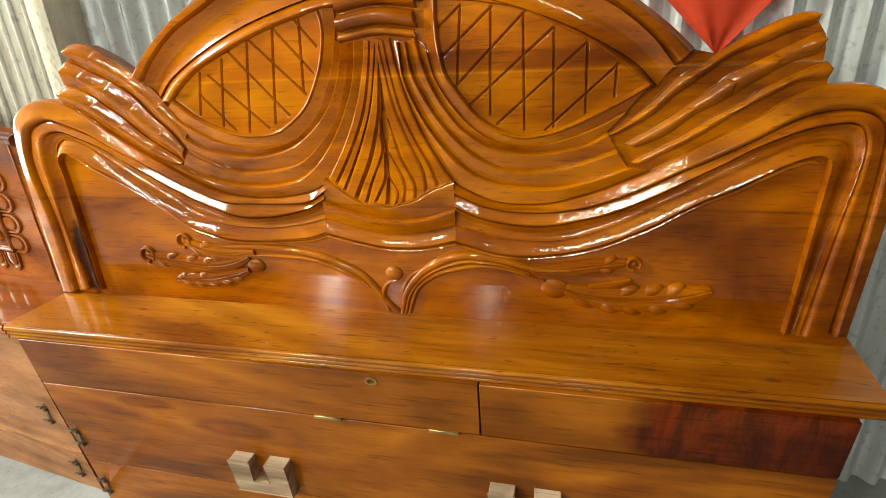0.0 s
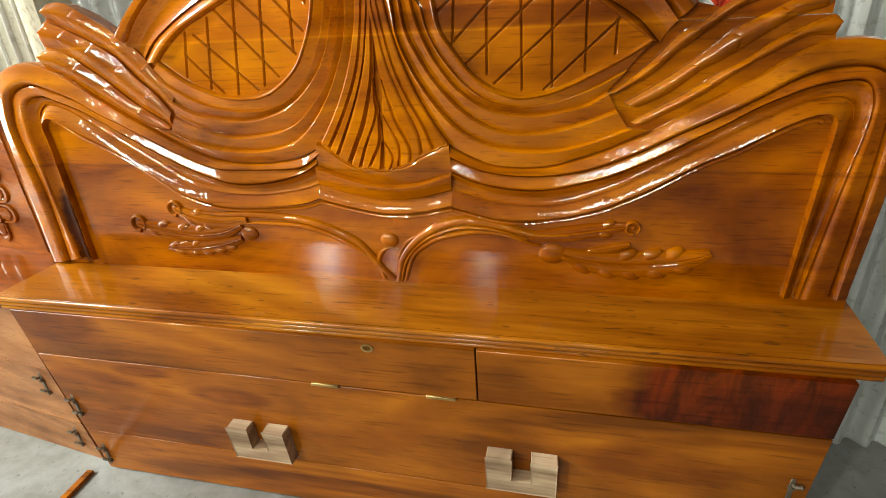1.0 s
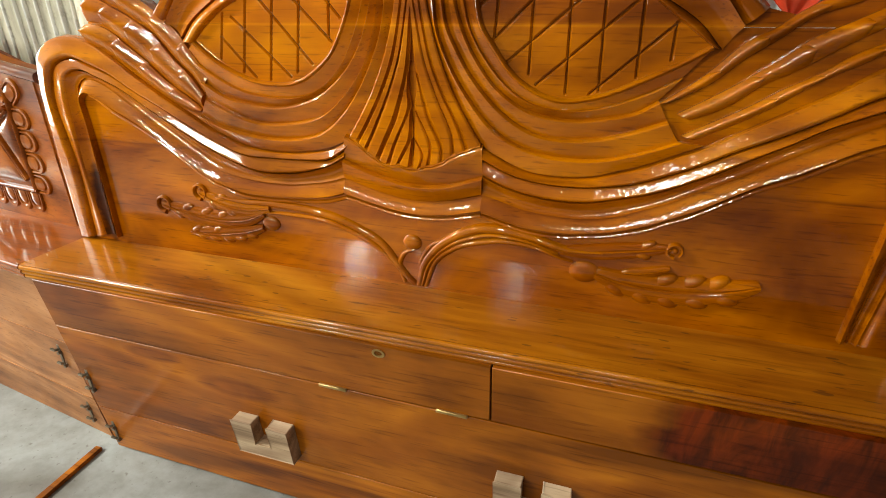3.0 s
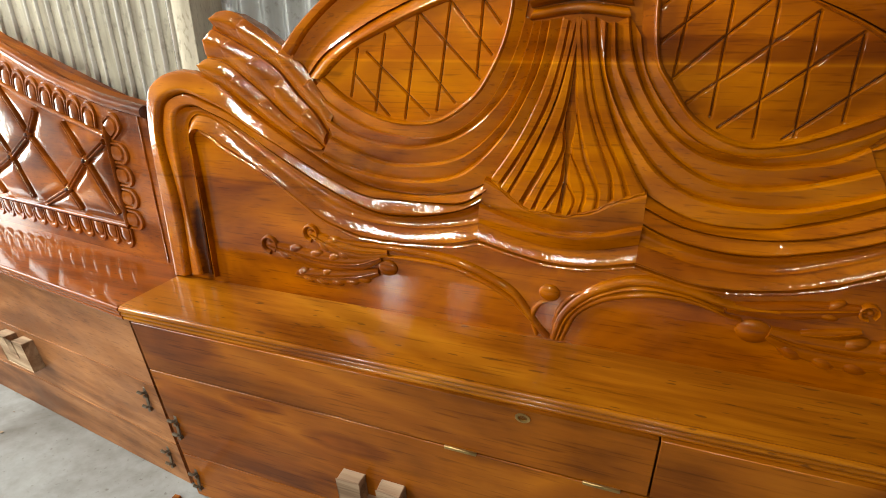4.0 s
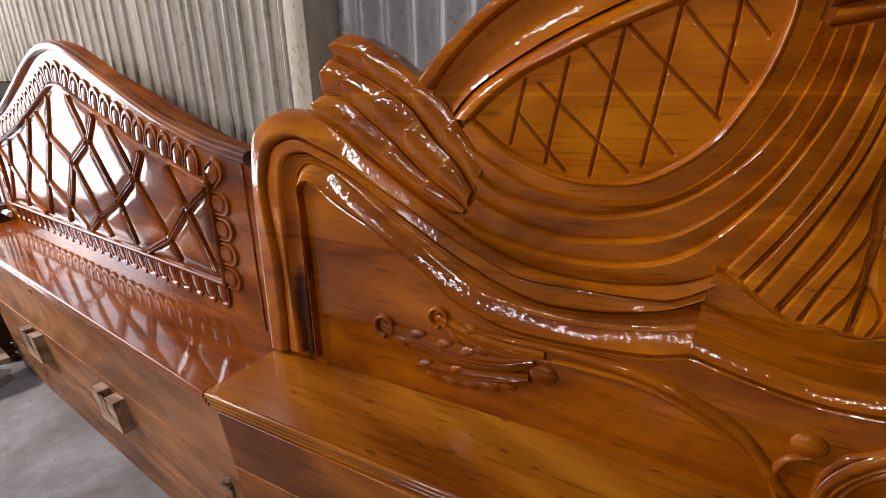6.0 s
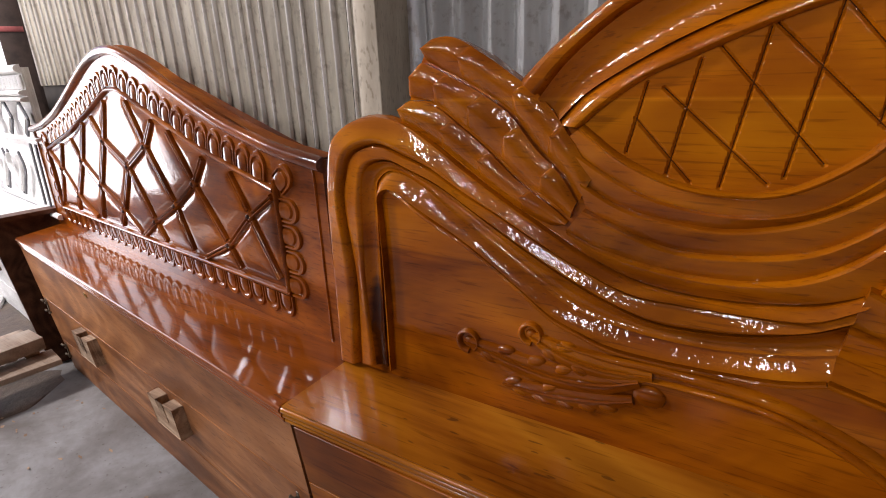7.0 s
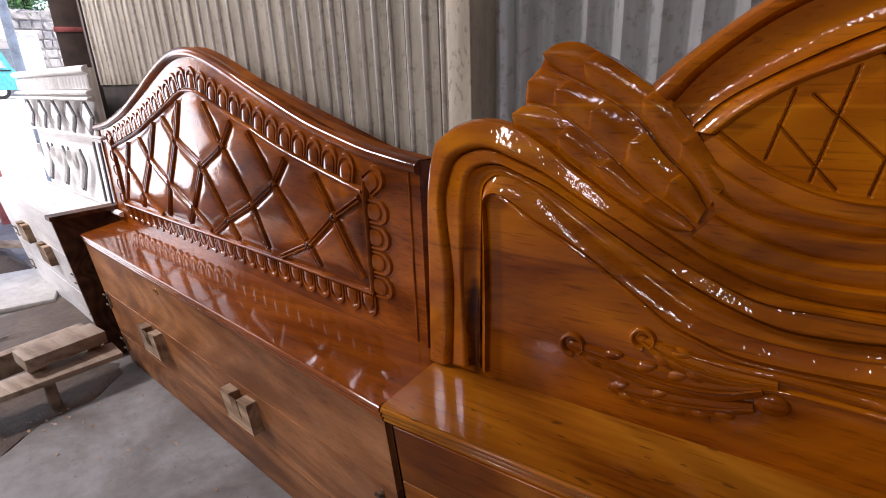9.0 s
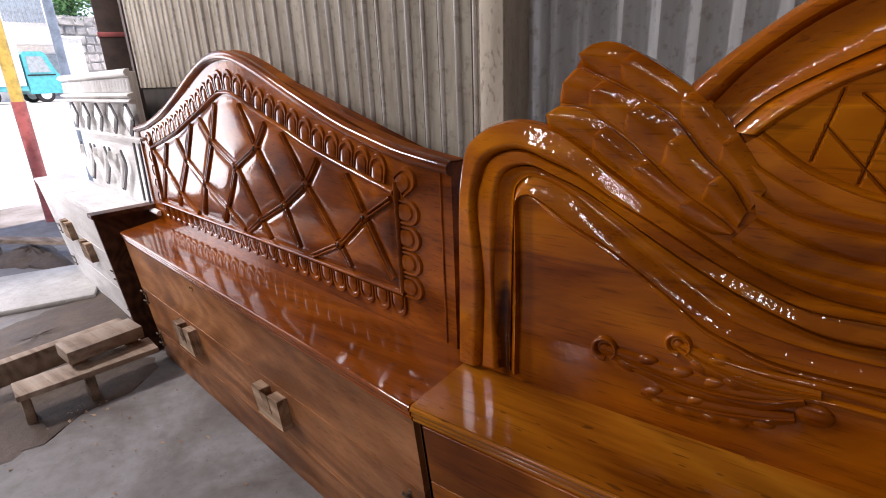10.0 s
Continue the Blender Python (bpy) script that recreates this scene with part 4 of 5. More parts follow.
for path, w, h in (([(-0.372, 0.70), (-0.396, 0.722), (-0.419, 0.752), (-0.458, 0.797), (-0.514, 0.825), (-0.572, 0.845), (-0.631, 0.855), (-0.741, 0.860), (-0.823, 0.858), (-0.905, 0.865)], 0.011, 0.009),
                   ([(-0.38, 0.70), (-0.426, 0.750), (-0.474, 0.786), (-0.53, 0.813), (-0.603, 0.834), (-0.713, 0.838), (-0.787, 0.834)], 0.007, 0.007),
                   ([(-0.362, 0.70), (-0.348, 0.756), (-0.31, 0.807), (-0.255, 0.845), (-0.201, 0.862), (-0.123, 0.857), (-0.034, 0.836), (0.04, 0.838)], 0.012, 0.011),
                   ([(-0.354, 0.70), (-0.335, 0.760), (-0.292, 0.808), (-0.24, 0.836), (-0.19, 0.848), (-0.12, 0.844), (-0.05, 0.824)], 0.006, 0.010),
                   ([(-0.345, 0.70), (-0.32, 0.768), (-0.271, 0.809), (-0.216, 0.828), (-0.162, 0.837), (-0.097, 0.832), (-0.046, 0.815), (-0.018, 0.81)], 0.008, 0.009),
                   ([(-0.398, 0.70), (-0.410, 0.745), (-0.398, 0.775), (-0.372, 0.790)], 0.007, 0.007), ([(-0.36, 0.72), (-0.355, 0.765), (-0.335, 0.80), (-0.30, 0.825)], 0.006, 0.006)):
    part("scroll_stem", ridge(flat, path, lambda t, w=w: 0.35 * w + 0.65 * w * math.sin(math.pi * min(1, 0.08 + t)) ** 0.5, h, 60), VARNISH_PANEL, swan)
carved_leaf([(-0.75, 0.847), (-0.82, 0.838), (-0.89, 0.845), (-0.953, 0.868)], 0.022, (0.55, 0.8), (0.7,))
carved_leaf([(-0.769, 0.832), (-0.828, 0.808), (-0.908, 0.799), (-0.992, 0.808), (-1.083, 0.824)], 0.023, (0.85,), (0.4, 0.58, 0.76))
carved_leaf([(-0.775, 0.794), (-0.835, 0.774), (-0.915, 0.760), (-1.005, 0.757)], 0.019, (0.2, 0.36, 0.52, 0.70, 0.88), (0.62, 0.92))
leaf_curl(-0.953, 0.870, 0.019)
leaf_curl(-1.078, 0.824, 0.021)
carved_leaf([(-0.046, 0.831), (0.028, 0.838), (0.1, 0.851), (0.165, 0.864)], 0.018, (0.75,), (0.8,))
carved_leaf([(0.081, 0.800), (0.127, 0.806), (0.170, 0.822)], 0.010, (), ())
carved_leaf([(0.030, 0.792), (0.080, 0.778), (0.154, 0.772), (0.236, 0.779), (0.291, 0.792), (0.332, 0.808)], 0.032, (0.16, 0.32, 0.48, 0.64, 0.80), (0.45, 0.62, 0.78), 0.011)
leaf_curl(0.172, 0.860, 0.014)
for x, z, rx, rz in ((-0.752, 0.808, 0.026, 0.020), (0.007, 0.790, 0.032, 0.025), (-0.377, 0.806, 0.023, 0.020)):
    part("carved_berry", dome(flat, x, z, rx, rz, 0.010), VARNISH_PANEL, swan)


# shelf and box
def fluted_shelf(name, parent, corners, z_top, mat, label=""):
    """A shelf board with a fluted front edge; corners in plan: back left, back right, front right, front left."""
    bl, br, fr, fl = [Vector((*c, 0)) for c in corners]
    prof = [(0.0, 0.0)]
    for q in range(3):
        for j in range(7):
            a = math.pi * j / 6
            prof.append((0.004 * q - 0.006 * math.sin(a) + 0.002, -0.003 - 0.0135 * q - 0.0065 * (1 - math.cos(a))))
    prof.append((0.016, -0.046))
    steps = 24
    rows = []
    for i in range(steps + 1):
        f = fl.lerp(fr, i / steps)
        b = bl.lerp(br, i / steps)
        inward = (b - f).normalized()
        row = [Vector((b.x, b.y, z_top - 0.046)), Vector((b.x, b.y, z_top))]
        row += [Vector((f.x, f.y, z_top + dz)) + inward * off for off, dz in prof]
        rows.append(row)
    return part(name, grid_mesh(rows, close=True), mat, parent, label)


fluted_shelf("shelf", swan, ((-1.397, 1.120), (0.625, 1.122), (0.604, 0.894), (-1.397, 0.883)), 0.692, VARNISH_SHELF, "shelf board with a fluted front edge")


def front(x, z, d):
    """The box front of the swan headboard leans back towards the floor."""
    return Vector((x, 0.958 - 0.113 * z - d, z))


def plank(place, x0, x1, z0, z1, mat, parent, thick=0.018, name="front_board", proud=0.0):
    bm = bmesh.new()
    bmesh.ops.create_cube(bm, size=1.0)
    g = 0.0008
    for v in bm.verts:
        a = x0 + g if v.co.x < 0 else x1 - g
        b = z0 + g if v.co.z < 0 else z1 - g
        v.co = place(a, b, proud if v.co.y < 0 else proud - thick)
    bmesh.ops.bevel(bm, geom=bm.edges[:], offset=0.0012, segments=1, affect="EDGES")
    return part(name, bm, mat, parent)


plank(front, -1.372, -0.1425, 0.502, 0.652, FRONT_WOOD, swan, name="flap_door")
plank(front, -0.1405, 0.562, 0.502, 0.652, HEART_WOOD, swan)
plank(front, -1.372, 0.562, 0.188, 0.500, FRONT_WOOD, swan)
plank(front, -1.372, 0.562, 0.006, 0.186, FRONT_WOOD, swan)
for x in (-1.36, 0.545):
    part("side_board", box((x - 0.009, 0.965, 0.0), (x + 0.009, 1.10, 0.65), 0.001), RAW_FRONT, swan)
part("back_board", box((-1.36, 1.085, 0.0), (0.55, 1.10, 0.652), 0.001), RAW_FRONT, swan)


def keyhole(parent, place, x, z):
    bm = bmesh.new()
    rows = []
    for r, d in ((0.011, 0.0), (0.011, 0.003), (0.007, 0.003), (0.006, -0.002)):
        rows.append([place(x + 1.35 * r * math.cos(a), z + r * math.sin(a), d) for a in [2 * math.pi * j / 18 for j in range(18)]])
    bm.free()
    part("lock_escutcheon", grid_mesh(rows, close=True), BRASS, parent, "small brass lock plate")


keyhole(swan, front, -0.384, 0.632)
for x in (-0.512, -0.226):
    part("flap_hinge", box((-0.035, -0.003, -0.004), (0.035, 0.003, 0.004), 0.001, 1, Matrix.Translation(front(x, 0.501, 0.003))), BRASS, swan)


def rail_block(parent, place, x, z, w=0.165, h=0.115, d=0.035):
    """A raw block with a slot in its top, that carries the bed rail."""
    pts = [(-w / 2, -h / 2), (w / 2, -h / 2), (w / 2, h / 2), (w * 0.14, h / 2), (w * 0.14, -h * 0.12), (-w * 0.14, -h * 0.12), (-w * 0.14, h / 2), (-w / 2, h / 2)]
    bm = prism(lambda a, b, q: place(x + a, z + b, q), pts, d, -0.002)
    bmesh.ops.bevel(bm, geom=[e for e in bm.edges if e.calc_face_angle(0) > 0.5], offset=0.002, segments=1, affect="EDGES")
    blk = part("rail_block", bm, PALE_WOOD, parent, "raw pale wooden slotted rail block", smooth=False)
    return blk


rail_block(swan, front, -0.735, 0.272)
rail_block(swan, front, -0.042, 0.292)


def bed_iron(parent, place, x, z, s=1):
    """A dark iron hook plate for a bed rail."""
    plate = part("bed_iron", box((-0.005, -0.002, -0.042), (0.005, 0.002, 0.042), 0.001, 1, Matrix.Translation(place(x, z, 0.003))), IRON, parent, "brown iron hook plate")
    for dz in (0.026, -0.026):
        p = place(x, z + dz, 0.004)
        part("hook", tube([p, p + Vector((-0.003 * s, -0.008, 0.002)), p + Vector((-0.012 * s, -0.010, 0.006)), p + Vector((-0.016 * s, -0.006, 0.002))], 0.0045, 8), IRON, plate)
        part("screw", tube([p + Vector((0.003 * s, 0.004, -0.010)), p + Vector((0.003 * s, -0.006, -0.010))], 0.0055, 8), IRON, plate)


bed_iron(swan, front, -1.345, 0.30)
bed_iron(swan, front, -1.345, 0.085)
bed_iron(swan, front, 0.525, 0.33, -1)

# ---- headboard with tufted diamond lattice ----
BO, BU, BV = Vector((-1.413, 0.908, 0)), Vector((-0.992, 0.127, 0)), Vector((0.127, 0.992, 0))


def bplace(v0, slope=0.0):
    """Maps (along from the near end, height, proud) on the leaning or upright face of the second headboard."""
    def place(u, z, d):
        q = BO + BU * u + BV * (v0 - slope * z - d)
        return Vector((q.x, q.y, z))
    return place


tuft = thing("lattice_headboard", "red-brown varnished headboard with diamond lattice, scalloped border and box", "headboard", "headboards along the wall")
BP = bplace(0.203)
CEN = 1.085
TOP = [(0, 1.42), (0.07, 1.415), (0.15, 1.397), (0.25, 1.364), (0.38, 1.313), (0.50, 1.268), (0.64, 1.219), (0.75, 1.190), (0.87, 1.163), (1.027, 1.142)]
INNER = [(0, 1.283), (0.05, 1.279), (0.107, 1.262), (0.20, 1.230), (0.30, 1.196), (0.36, 1.178), (0.496, 1.132), (0.67, 1.088), (0.84, 1.048)]


def bsym(half):
    """Points of a curve that is the same on both sides of the middle, from the near end to the far end."""
    return [(CEN - w, z) for w, z in reversed(half)] + [(CEN + w, z) for w, z in half if w > 0]


top = [tuple(p) for p in spline(bsym(TOP), 60)]
inner = [tuple(p) for p in spline(bsym(INNER), 48)]
part("frame_board", prism(BP, [(CEN - 1.027, 0.690), (CEN + 1.027, 0.690)] + list(reversed(top)), 0.0, -0.045), RED_VARNISH, tuft, smooth=False)
part("top_moulding", band(BP, [(a, z + 0.004) for a, z in bsym(TOP)], [(a, z - 0.030) for a, z in bsym(TOP)], 0.016, round_profile, 70, 8), RED_VARNISH, tuft)
part("top_cap", band(lambda u, z, d: BP(u, z, 0) + Vector((0, 0, d)) + BV * 0.0, [(a, z) for a, z in bsym(TOP)], [(a, z + 0.0001) for a, z in bsym(TOP)], 0.002, round_profile, 70, 3), RED_VARNISH, tuft)
part("top_edge", grid_mesh([[BP(u, z + h, d) for d, h in ((0.001, 0.0), (-0.002, 0.003), (-0.044, 0.003), (-0.0465, 0.0))] for u, z in top]), RAW_EDGE, tuft, "rough orange-brown upper edge")
for w in (-0.995, 0.995):
    part("edge_bead", ridge(BP, [(CEN + w, 0.70), (CEN + w, 1.142)], 0.003, 0.004, 20, 5), RED_VARNISH, tuft)
# rim round the lattice
for a, b in ((bsym(INNER), [(u, z + 0.016) for u, z in bsym(INNER)]), ([(CEN - 0.855, 0.80), (CEN + 0.855, 0.80)], [(CEN - 0.855, 0.784), (CEN + 0.855, 0.784)]),
             ([(CEN - 0.84, 0.79), (CEN - 0.84, 1.075)], [(CEN - 0.856, 0.79), (CEN - 0.856, 1.085)]), ([(CEN + 0.84, 0.79), (CEN + 0.84, 1.075)], [(CEN + 0.856, 0.79), (CEN + 0.856, 1.085)])):
    part("field_rim", band(BP, a, b, 0.014, round_profile, 60, 7), RED_VARNISH, tuft)

NODES = [(0, 1.043)] + [(s * w, z) for w, z in ((0.168, 1.120), (0.127, 0.871), (0.300, 0.948), (0.444, 1.030), (0.587, 0.873), (0.718, 0.975)) for s in (1, -1)]
CHAINS = [[(-0.84, 1.045), (-0.718, 0.975), (-0.587, 0.873), (-0.42, 0.80)], [(-0.53, 1.12), (-0.444, 1.030), (-0.300, 0.948), (-0.127, 0.871), (0.0, 0.80)],
          [(-0.26, 1.21), (-0.168, 1.120), (0.0, 1.043), (0.127, 0.871), (0.19, 0.80)], [(0.08, 1.268), (0.168, 1.120), (0.300, 0.948), (0.37, 0.80)],
          [(0.33, 1.186), (0.444, 1.030), (0.587, 0.873), (0.64, 0.80)], [(0.64, 1.094), (0.718, 0.975), (0.825, 0.81)]]


def twin_bead(q):
    """Two beads side by side with a groove between them."""
    return 0.25 + 0.75 * abs(math.sin(2 * math.pi * q)) ** 0.7 if 0.02 < q < 0.98 else 0.0


for chain in CHAINS:
    for s in (1, -1):
        for (a, z), (b, y) in zip(chain, chain[1:]):
            d = Vector((b - a, y - z)).normalized()
            p0 = (CEN + s * (a + d.x * 0.016), z + d.y * 0.016)
            p1 = (CEN + s * (b - d.x * 0.016), y - d.y * 0.016)
            part("lattice_bar", ridge(BP, [p0, p1], 0.0098, 0.0125, 8, 15, 0.0, twin_bead), RED_VARNISH, tuft)
SEGS = [((s * a, z), (s * b, y)) for c in CHAINS for s in (1, -1) for (a, z), (b, y) in zip(c, c[1:])]
P0 = np.array([p for p, q in SEGS])
DD = np.array([q for p, q in SEGS]) - P0
LL = (DD ** 2).sum(1)
rows = []
half = np.array(INNER)
for w in np.linspace(-0.838, 0.838, 220):
    hi = float(np.interp(abs(w), half[:, 0], half[:, 1])) - 0.002
    row = [BP(CEN + w, 0.802, -0.004)]
    for z in np.linspace(0.802, hi, 64):
        q = np.array((w, z)) - P0
        t = np.clip((q * DD).sum(1) / LL, 0, 1)
        d = np.sqrt(((q - DD * t[:, None]) ** 2).sum(1)).min()
        d = min(d, z - 0.80, hi - z, 0.84 - abs(w))
        row.append(BP(CEN + w, z, 0.001 + 0.007 * (1 - math.exp(-max(0.0, d - 0.010) / 0.009))))
    row.append(BP(CEN + w, hi, -0.004))
    rows.append(row)
part("tufted_field", grid_mesh(rows, close=True), RED_VARNISH, tuft)
for w, z in NODES:
    boss = part("lattice_boss", dome(BP, CEN + w, z, 0.018, 0.020, 0.015, 5, 4), RED_VARNISH, tuft)
    part("button", dome(lambda a, b, d: BP(a, b, d + 0.0135), CEN + w, z, 0.0065, 0.0065, 0.006, 4, 12), END_WOOD, boss)


def lobe_mesh(length, width):
    """One tongue of the scalloped border: a raised plate with a cut line round a rounded core (x across, z outwards)."""
    n = 18
    arch = [(-0.5 * width, 0.0)] + [(-0.5 * width * math.cos(math.pi * j / n), length * (0.52 + 0.48 * math.sin(math.pi * j / n))) for j in range(n + 1)] + [(0.5 * width, 0.0)]
    rows = []
    for f, h in ((1.0, -0.003), (0.99, 0.003), (0.94, 0.0065), (0.80, 0.0065), (0.74, 0.0015), (0.66, 0.0015), (0.60, 0.0062), (0.35, 0.0085), (0.02, 0.0092)):
        rows.append([Vector((a * f, -h, z * f)) for a, z in arch])
    bm = grid_mesh(rows, close=True)
    me = bpy.data.meshes.new("carved_lobe")
    bmesh.ops.recalc_face_normals(bm, faces=bm.faces[:])
    bm.to_mesh(me)
    bm.free()
    me.shade_smooth()
    me.set_sharp_from_angle(angle=radians(40))
    me.materials.append(RED_VARNISH)
    return me


LOBE = lobe_mesh(0.066, 0.062)


def place_lobe(u, z, out):
    """A lobe at a point of the border, pointing along out (across, up)."""
    o = new("carved_lobe", LOBE)
    o.parent = tuft
    zc = (BU * out[0] + Vector((0, 0, out[1]))).normalized()
    yc = BV.normalized()
    xc = yc.cross(zc)
    p = BP(u, z, 0.0)
    o.matrix_local = Matrix(((xc.x, yc.x, zc.x, p.x), (xc.y, yc.y, zc.y, p.y), (xc.z, yc.z, zc.z, p.z), (0, 0, 0, 1)))


count = 26
for i in range(count):
    place_lobe(CEN - 0.825 + 1.65 * i / (count - 1), 0.783, (0, -1))
run = spline([(u, z + 0.018) for u, z in bsym(INNER)], 27)
for i in range(1, 27):
    d = run[i + 1] - run[i - 1]
    place_lobe(run[i][0], run[i][1], (-d[1], d[0]))
for z in (0.815, 0.88, 0.945, 1.01, 1.072):
    place_lobe(CEN - 0.857, z, (-1, 0.0 if z < 1.05 else 0.7))
    place_lobe(CEN + 0.857, z, (1, 0.0 if z < 1.05 else 0.7))

fluted_shelf("shelf", tuft, [tuple((BO + BU * u + BV * v).xy) for u, v in ((2.075, 0.21), (-0.012, 0.21), (-0.015, -0.024), (1.97, 0.0))], 0.6915, RED_SHELF, "shelf board with a fluted front edge")
BF = bplace(0.072, 0.095)
plank(BF, 0.02, 1.99, 0.402, 0.648, RAW_FRONT, tuft)
plank(BF, 0.02, 1.99, 0.176, 0.400, RAW_FRONT, tuft)
plank(BF, 0.02, 1.99, 0.006, 0.174, RAW_FRONT, tuft)
for u in (0.03, 1.98):
    c = [BO + BU * (u + du) + BV * v for du in (-0.009, 0.009) for v in (0.08, 0.2)]
    bm = prism(lambda a, b, d: Vector((c[a * 2 + (0 if d > 0 else 1)].x, c[a * 2 + (0 if d > 0 else 1)].y, b)), [(0, 0.0), (1, 0.0), (1, 0.648), (0, 0.648)], 1, -1)
    part("side_board", bm, END_WOOD, tuft)
plank(bplace(0.205), 0.02, 1.99, 0.0, 0.65, RAW_FRONT, tuft, name="back_board")
rail_block(tuft, BF, 0.735, 0.315)
rail_block(tuft, BF, 1.43, 0.325)
for u, z in ((0.075, 0.335), (0.075, 0.10), (1.955, 0.36), (1.955, 0.12)):
    bed_iron(tuft, BF, u, z)
keyhole(tuft, BF, 1.24, 0.60)

# ---- pale headboard beyond ----
CO = Vector((-3.50, 1.165, 0))


def cplace(v0, slope=0.0):
    def place(u, z, d):
        q = CO + BU * u + BV * (v0 - slope * z - d)
        return Vector((q.x, q.y, z))
    return place


pale = thing("pale_headboard", "pale unvarnished headboard with carved diamonds, box and dark end", "headboard", "headboards along the wall")
CP = cplace(0.20)
part("frame_board", box((0, 0, 0), (1, 1, 1), 0), PALE_BOARD, pale).matrix_local = Matrix.Translation(CP(1.20, 0.70, -0.03)) @ Matrix(((-BU.x * 1.20, BV.x * 0.03, 0, 0), (-BU.y * 1.20, BV.y * 0.03, 0, 0), (0, 0, 0.69, 0), (0, 0, 0, 1)))
for z0, z1, h in ((1.365, 1.40, 0.02), (1.272, 1.296, 0.026), (1.246, 1.268, 0.026), (1.078, 1.092, 0.014), (0.72, 0.745, 0.015)):
    part("rail_moulding", band(CP, [(-0.10, z0), (1.21, z0)], [(-0.10, z1), (1.21, z1)], h, round_profile, 4, 8), PALE_BOARD, pale)
for i in range(26):
    u = -0.07 + i * 0.05
    part("dentil", ridge(CP, [(u, 1.300), (u, 1.358)], 0.014, 0.010, 4, 5), PALE_BOARD, pale)
    part("dentil_gap", ridge(CP, [(u + 0.025, 1.328), (u + 0.025, 1.356)], 0.007, 0.003, 3, 3), GREY_LINE, pale)
for i in range(5):
    u = 0.06 + i * 0.26
    rows = [[CP(u + a * f, 1.172 + b * f, h) for a, b in ((0, 0.066), (0.062, 0), (0, -0.066), (-0.062, 0))] for f, h in ((1.0, 0.0), (0.9, 0.005), (0.40, 0.004), (0.04, 0.010))]
    part("carved_diamond", grid_mesh(rows, close=True), PALE_BOARD, pale)
    rim4 = [(u, 1.246), (u + 0.076, 1.172), (u, 1.098), (u - 0.076, 1.172)]
    for a, b in zip(rim4, rim4[1:] + rim4[:1]):
        part("diamond_groove", ridge(CP, [a, b], 0.010, 0.003, 3, 3), GREY_LINE, pale)
for u in (0.02, 0.10):
    part("strip_groove", ridge(CP, [(u, 0.77), (u - 0.03, 1.06)], 0.010, 0.003, 4, 3), GREY_LINE, pale)
for i in range(3):
    u = 0.42 + i * 0.30
    for s in (-1, 1):
        part("leaf_groove", ridge(CP, [(u + s * 0.012, 0.79), (u + s * 0.075, 0.855), (u + s * 0.14, 0.93), (u + s * 0.10, 1.005)], 0.010, 0.003, 14, 3), GREY_LINE, pale)
        part("carved_leaf", ridge(CP, [(u, 0.80), (u + s * 0.05, 0.86), (u + s * 0.11, 0.93), (u + s * 0.09, 0.99)], lambda t: 0.004 + 0.018 * math.sin(math.pi * t), 0.014, 18, 6), PALE_BOARD, pale)
fluted_shelf("shelf", pale, [tuple((CO + BU * u + BV * v).xy) for u, v in ((1.75, 0.22), (0.032, 0.22), (0.032, 0.0), (1.75, 0.0))], 0.745, PALE_BOARD)
CF = cplace(0.10, 0.13)
for z0, z1 in ((0.006, 0.22), (0.222, 0.46), (0.462, 0.70)):
    plank(CF, 0.02, 1.75, z0, z1, PALE_BOARD, pale)
end = prism(lambda v, z, d: CO + BU * (0.008 if d > 0 else 0.028) + BV * v + Vector((0, 0, z)), [(0.02, 0.0), (0.25, 0.0), (0.25, 0.744), (-0.055, 0.744)], 1, -1)
part("end_board", end, END_WOOD, pale, "dark stained end board")
capb = prism(lambda u, v, d: CO + BU * u + BV * v + Vector((0, 0, 0.745 if d < 0 else 0.765)), [(-0.016, -0.065), (0.06, -0.065), (0.06, 0.26), (-0.016, 0.26)], 1, -1)
part("end_cap", capb, END_WOOD, pale)
rail_block(pale, CF, 0.80, 0.40)
rail_block(pale, CF, 1.16, 0.47)
for u, z in ((0.40, 0.33), (0.40, 0.08), (1.6, 0.40), (1.6, 0.15)):
    bed_iron(pale, CF, u, z)

# ---- benches, slab and sawdust ----


def bench(label, p, q, width, height, thick, legs, name="bench"):
    """A rough plank on short legs between two plan points."""
    b = thing(name, label, "bench", "rough plank benches")
    a, c = Vector((*p, 0)), Vector((*q, 0))
    d = (c - a).normalized()
    n = Vector((-d.y, d.x, 0))
    ln = (c - a).length
    m = Matrix(((d.x, n.x, 0, a.x), (d.y, n.y, 0, a.y), (0, 0, 1, 0), (0, 0, 0, 1)))
    part("plank", box((0, -width / 2, height - thick), (ln, width / 2, height), 0.004, 2, m), BENCH_WOOD, b)
    for t in legs:
        part("leg", box((t * ln - 0.018, -width * 0.3, 0), (t * ln + 0.018, width * 0.3, height - thick), 0.004, 1, m), BENCH_WOOD, b)
    return b


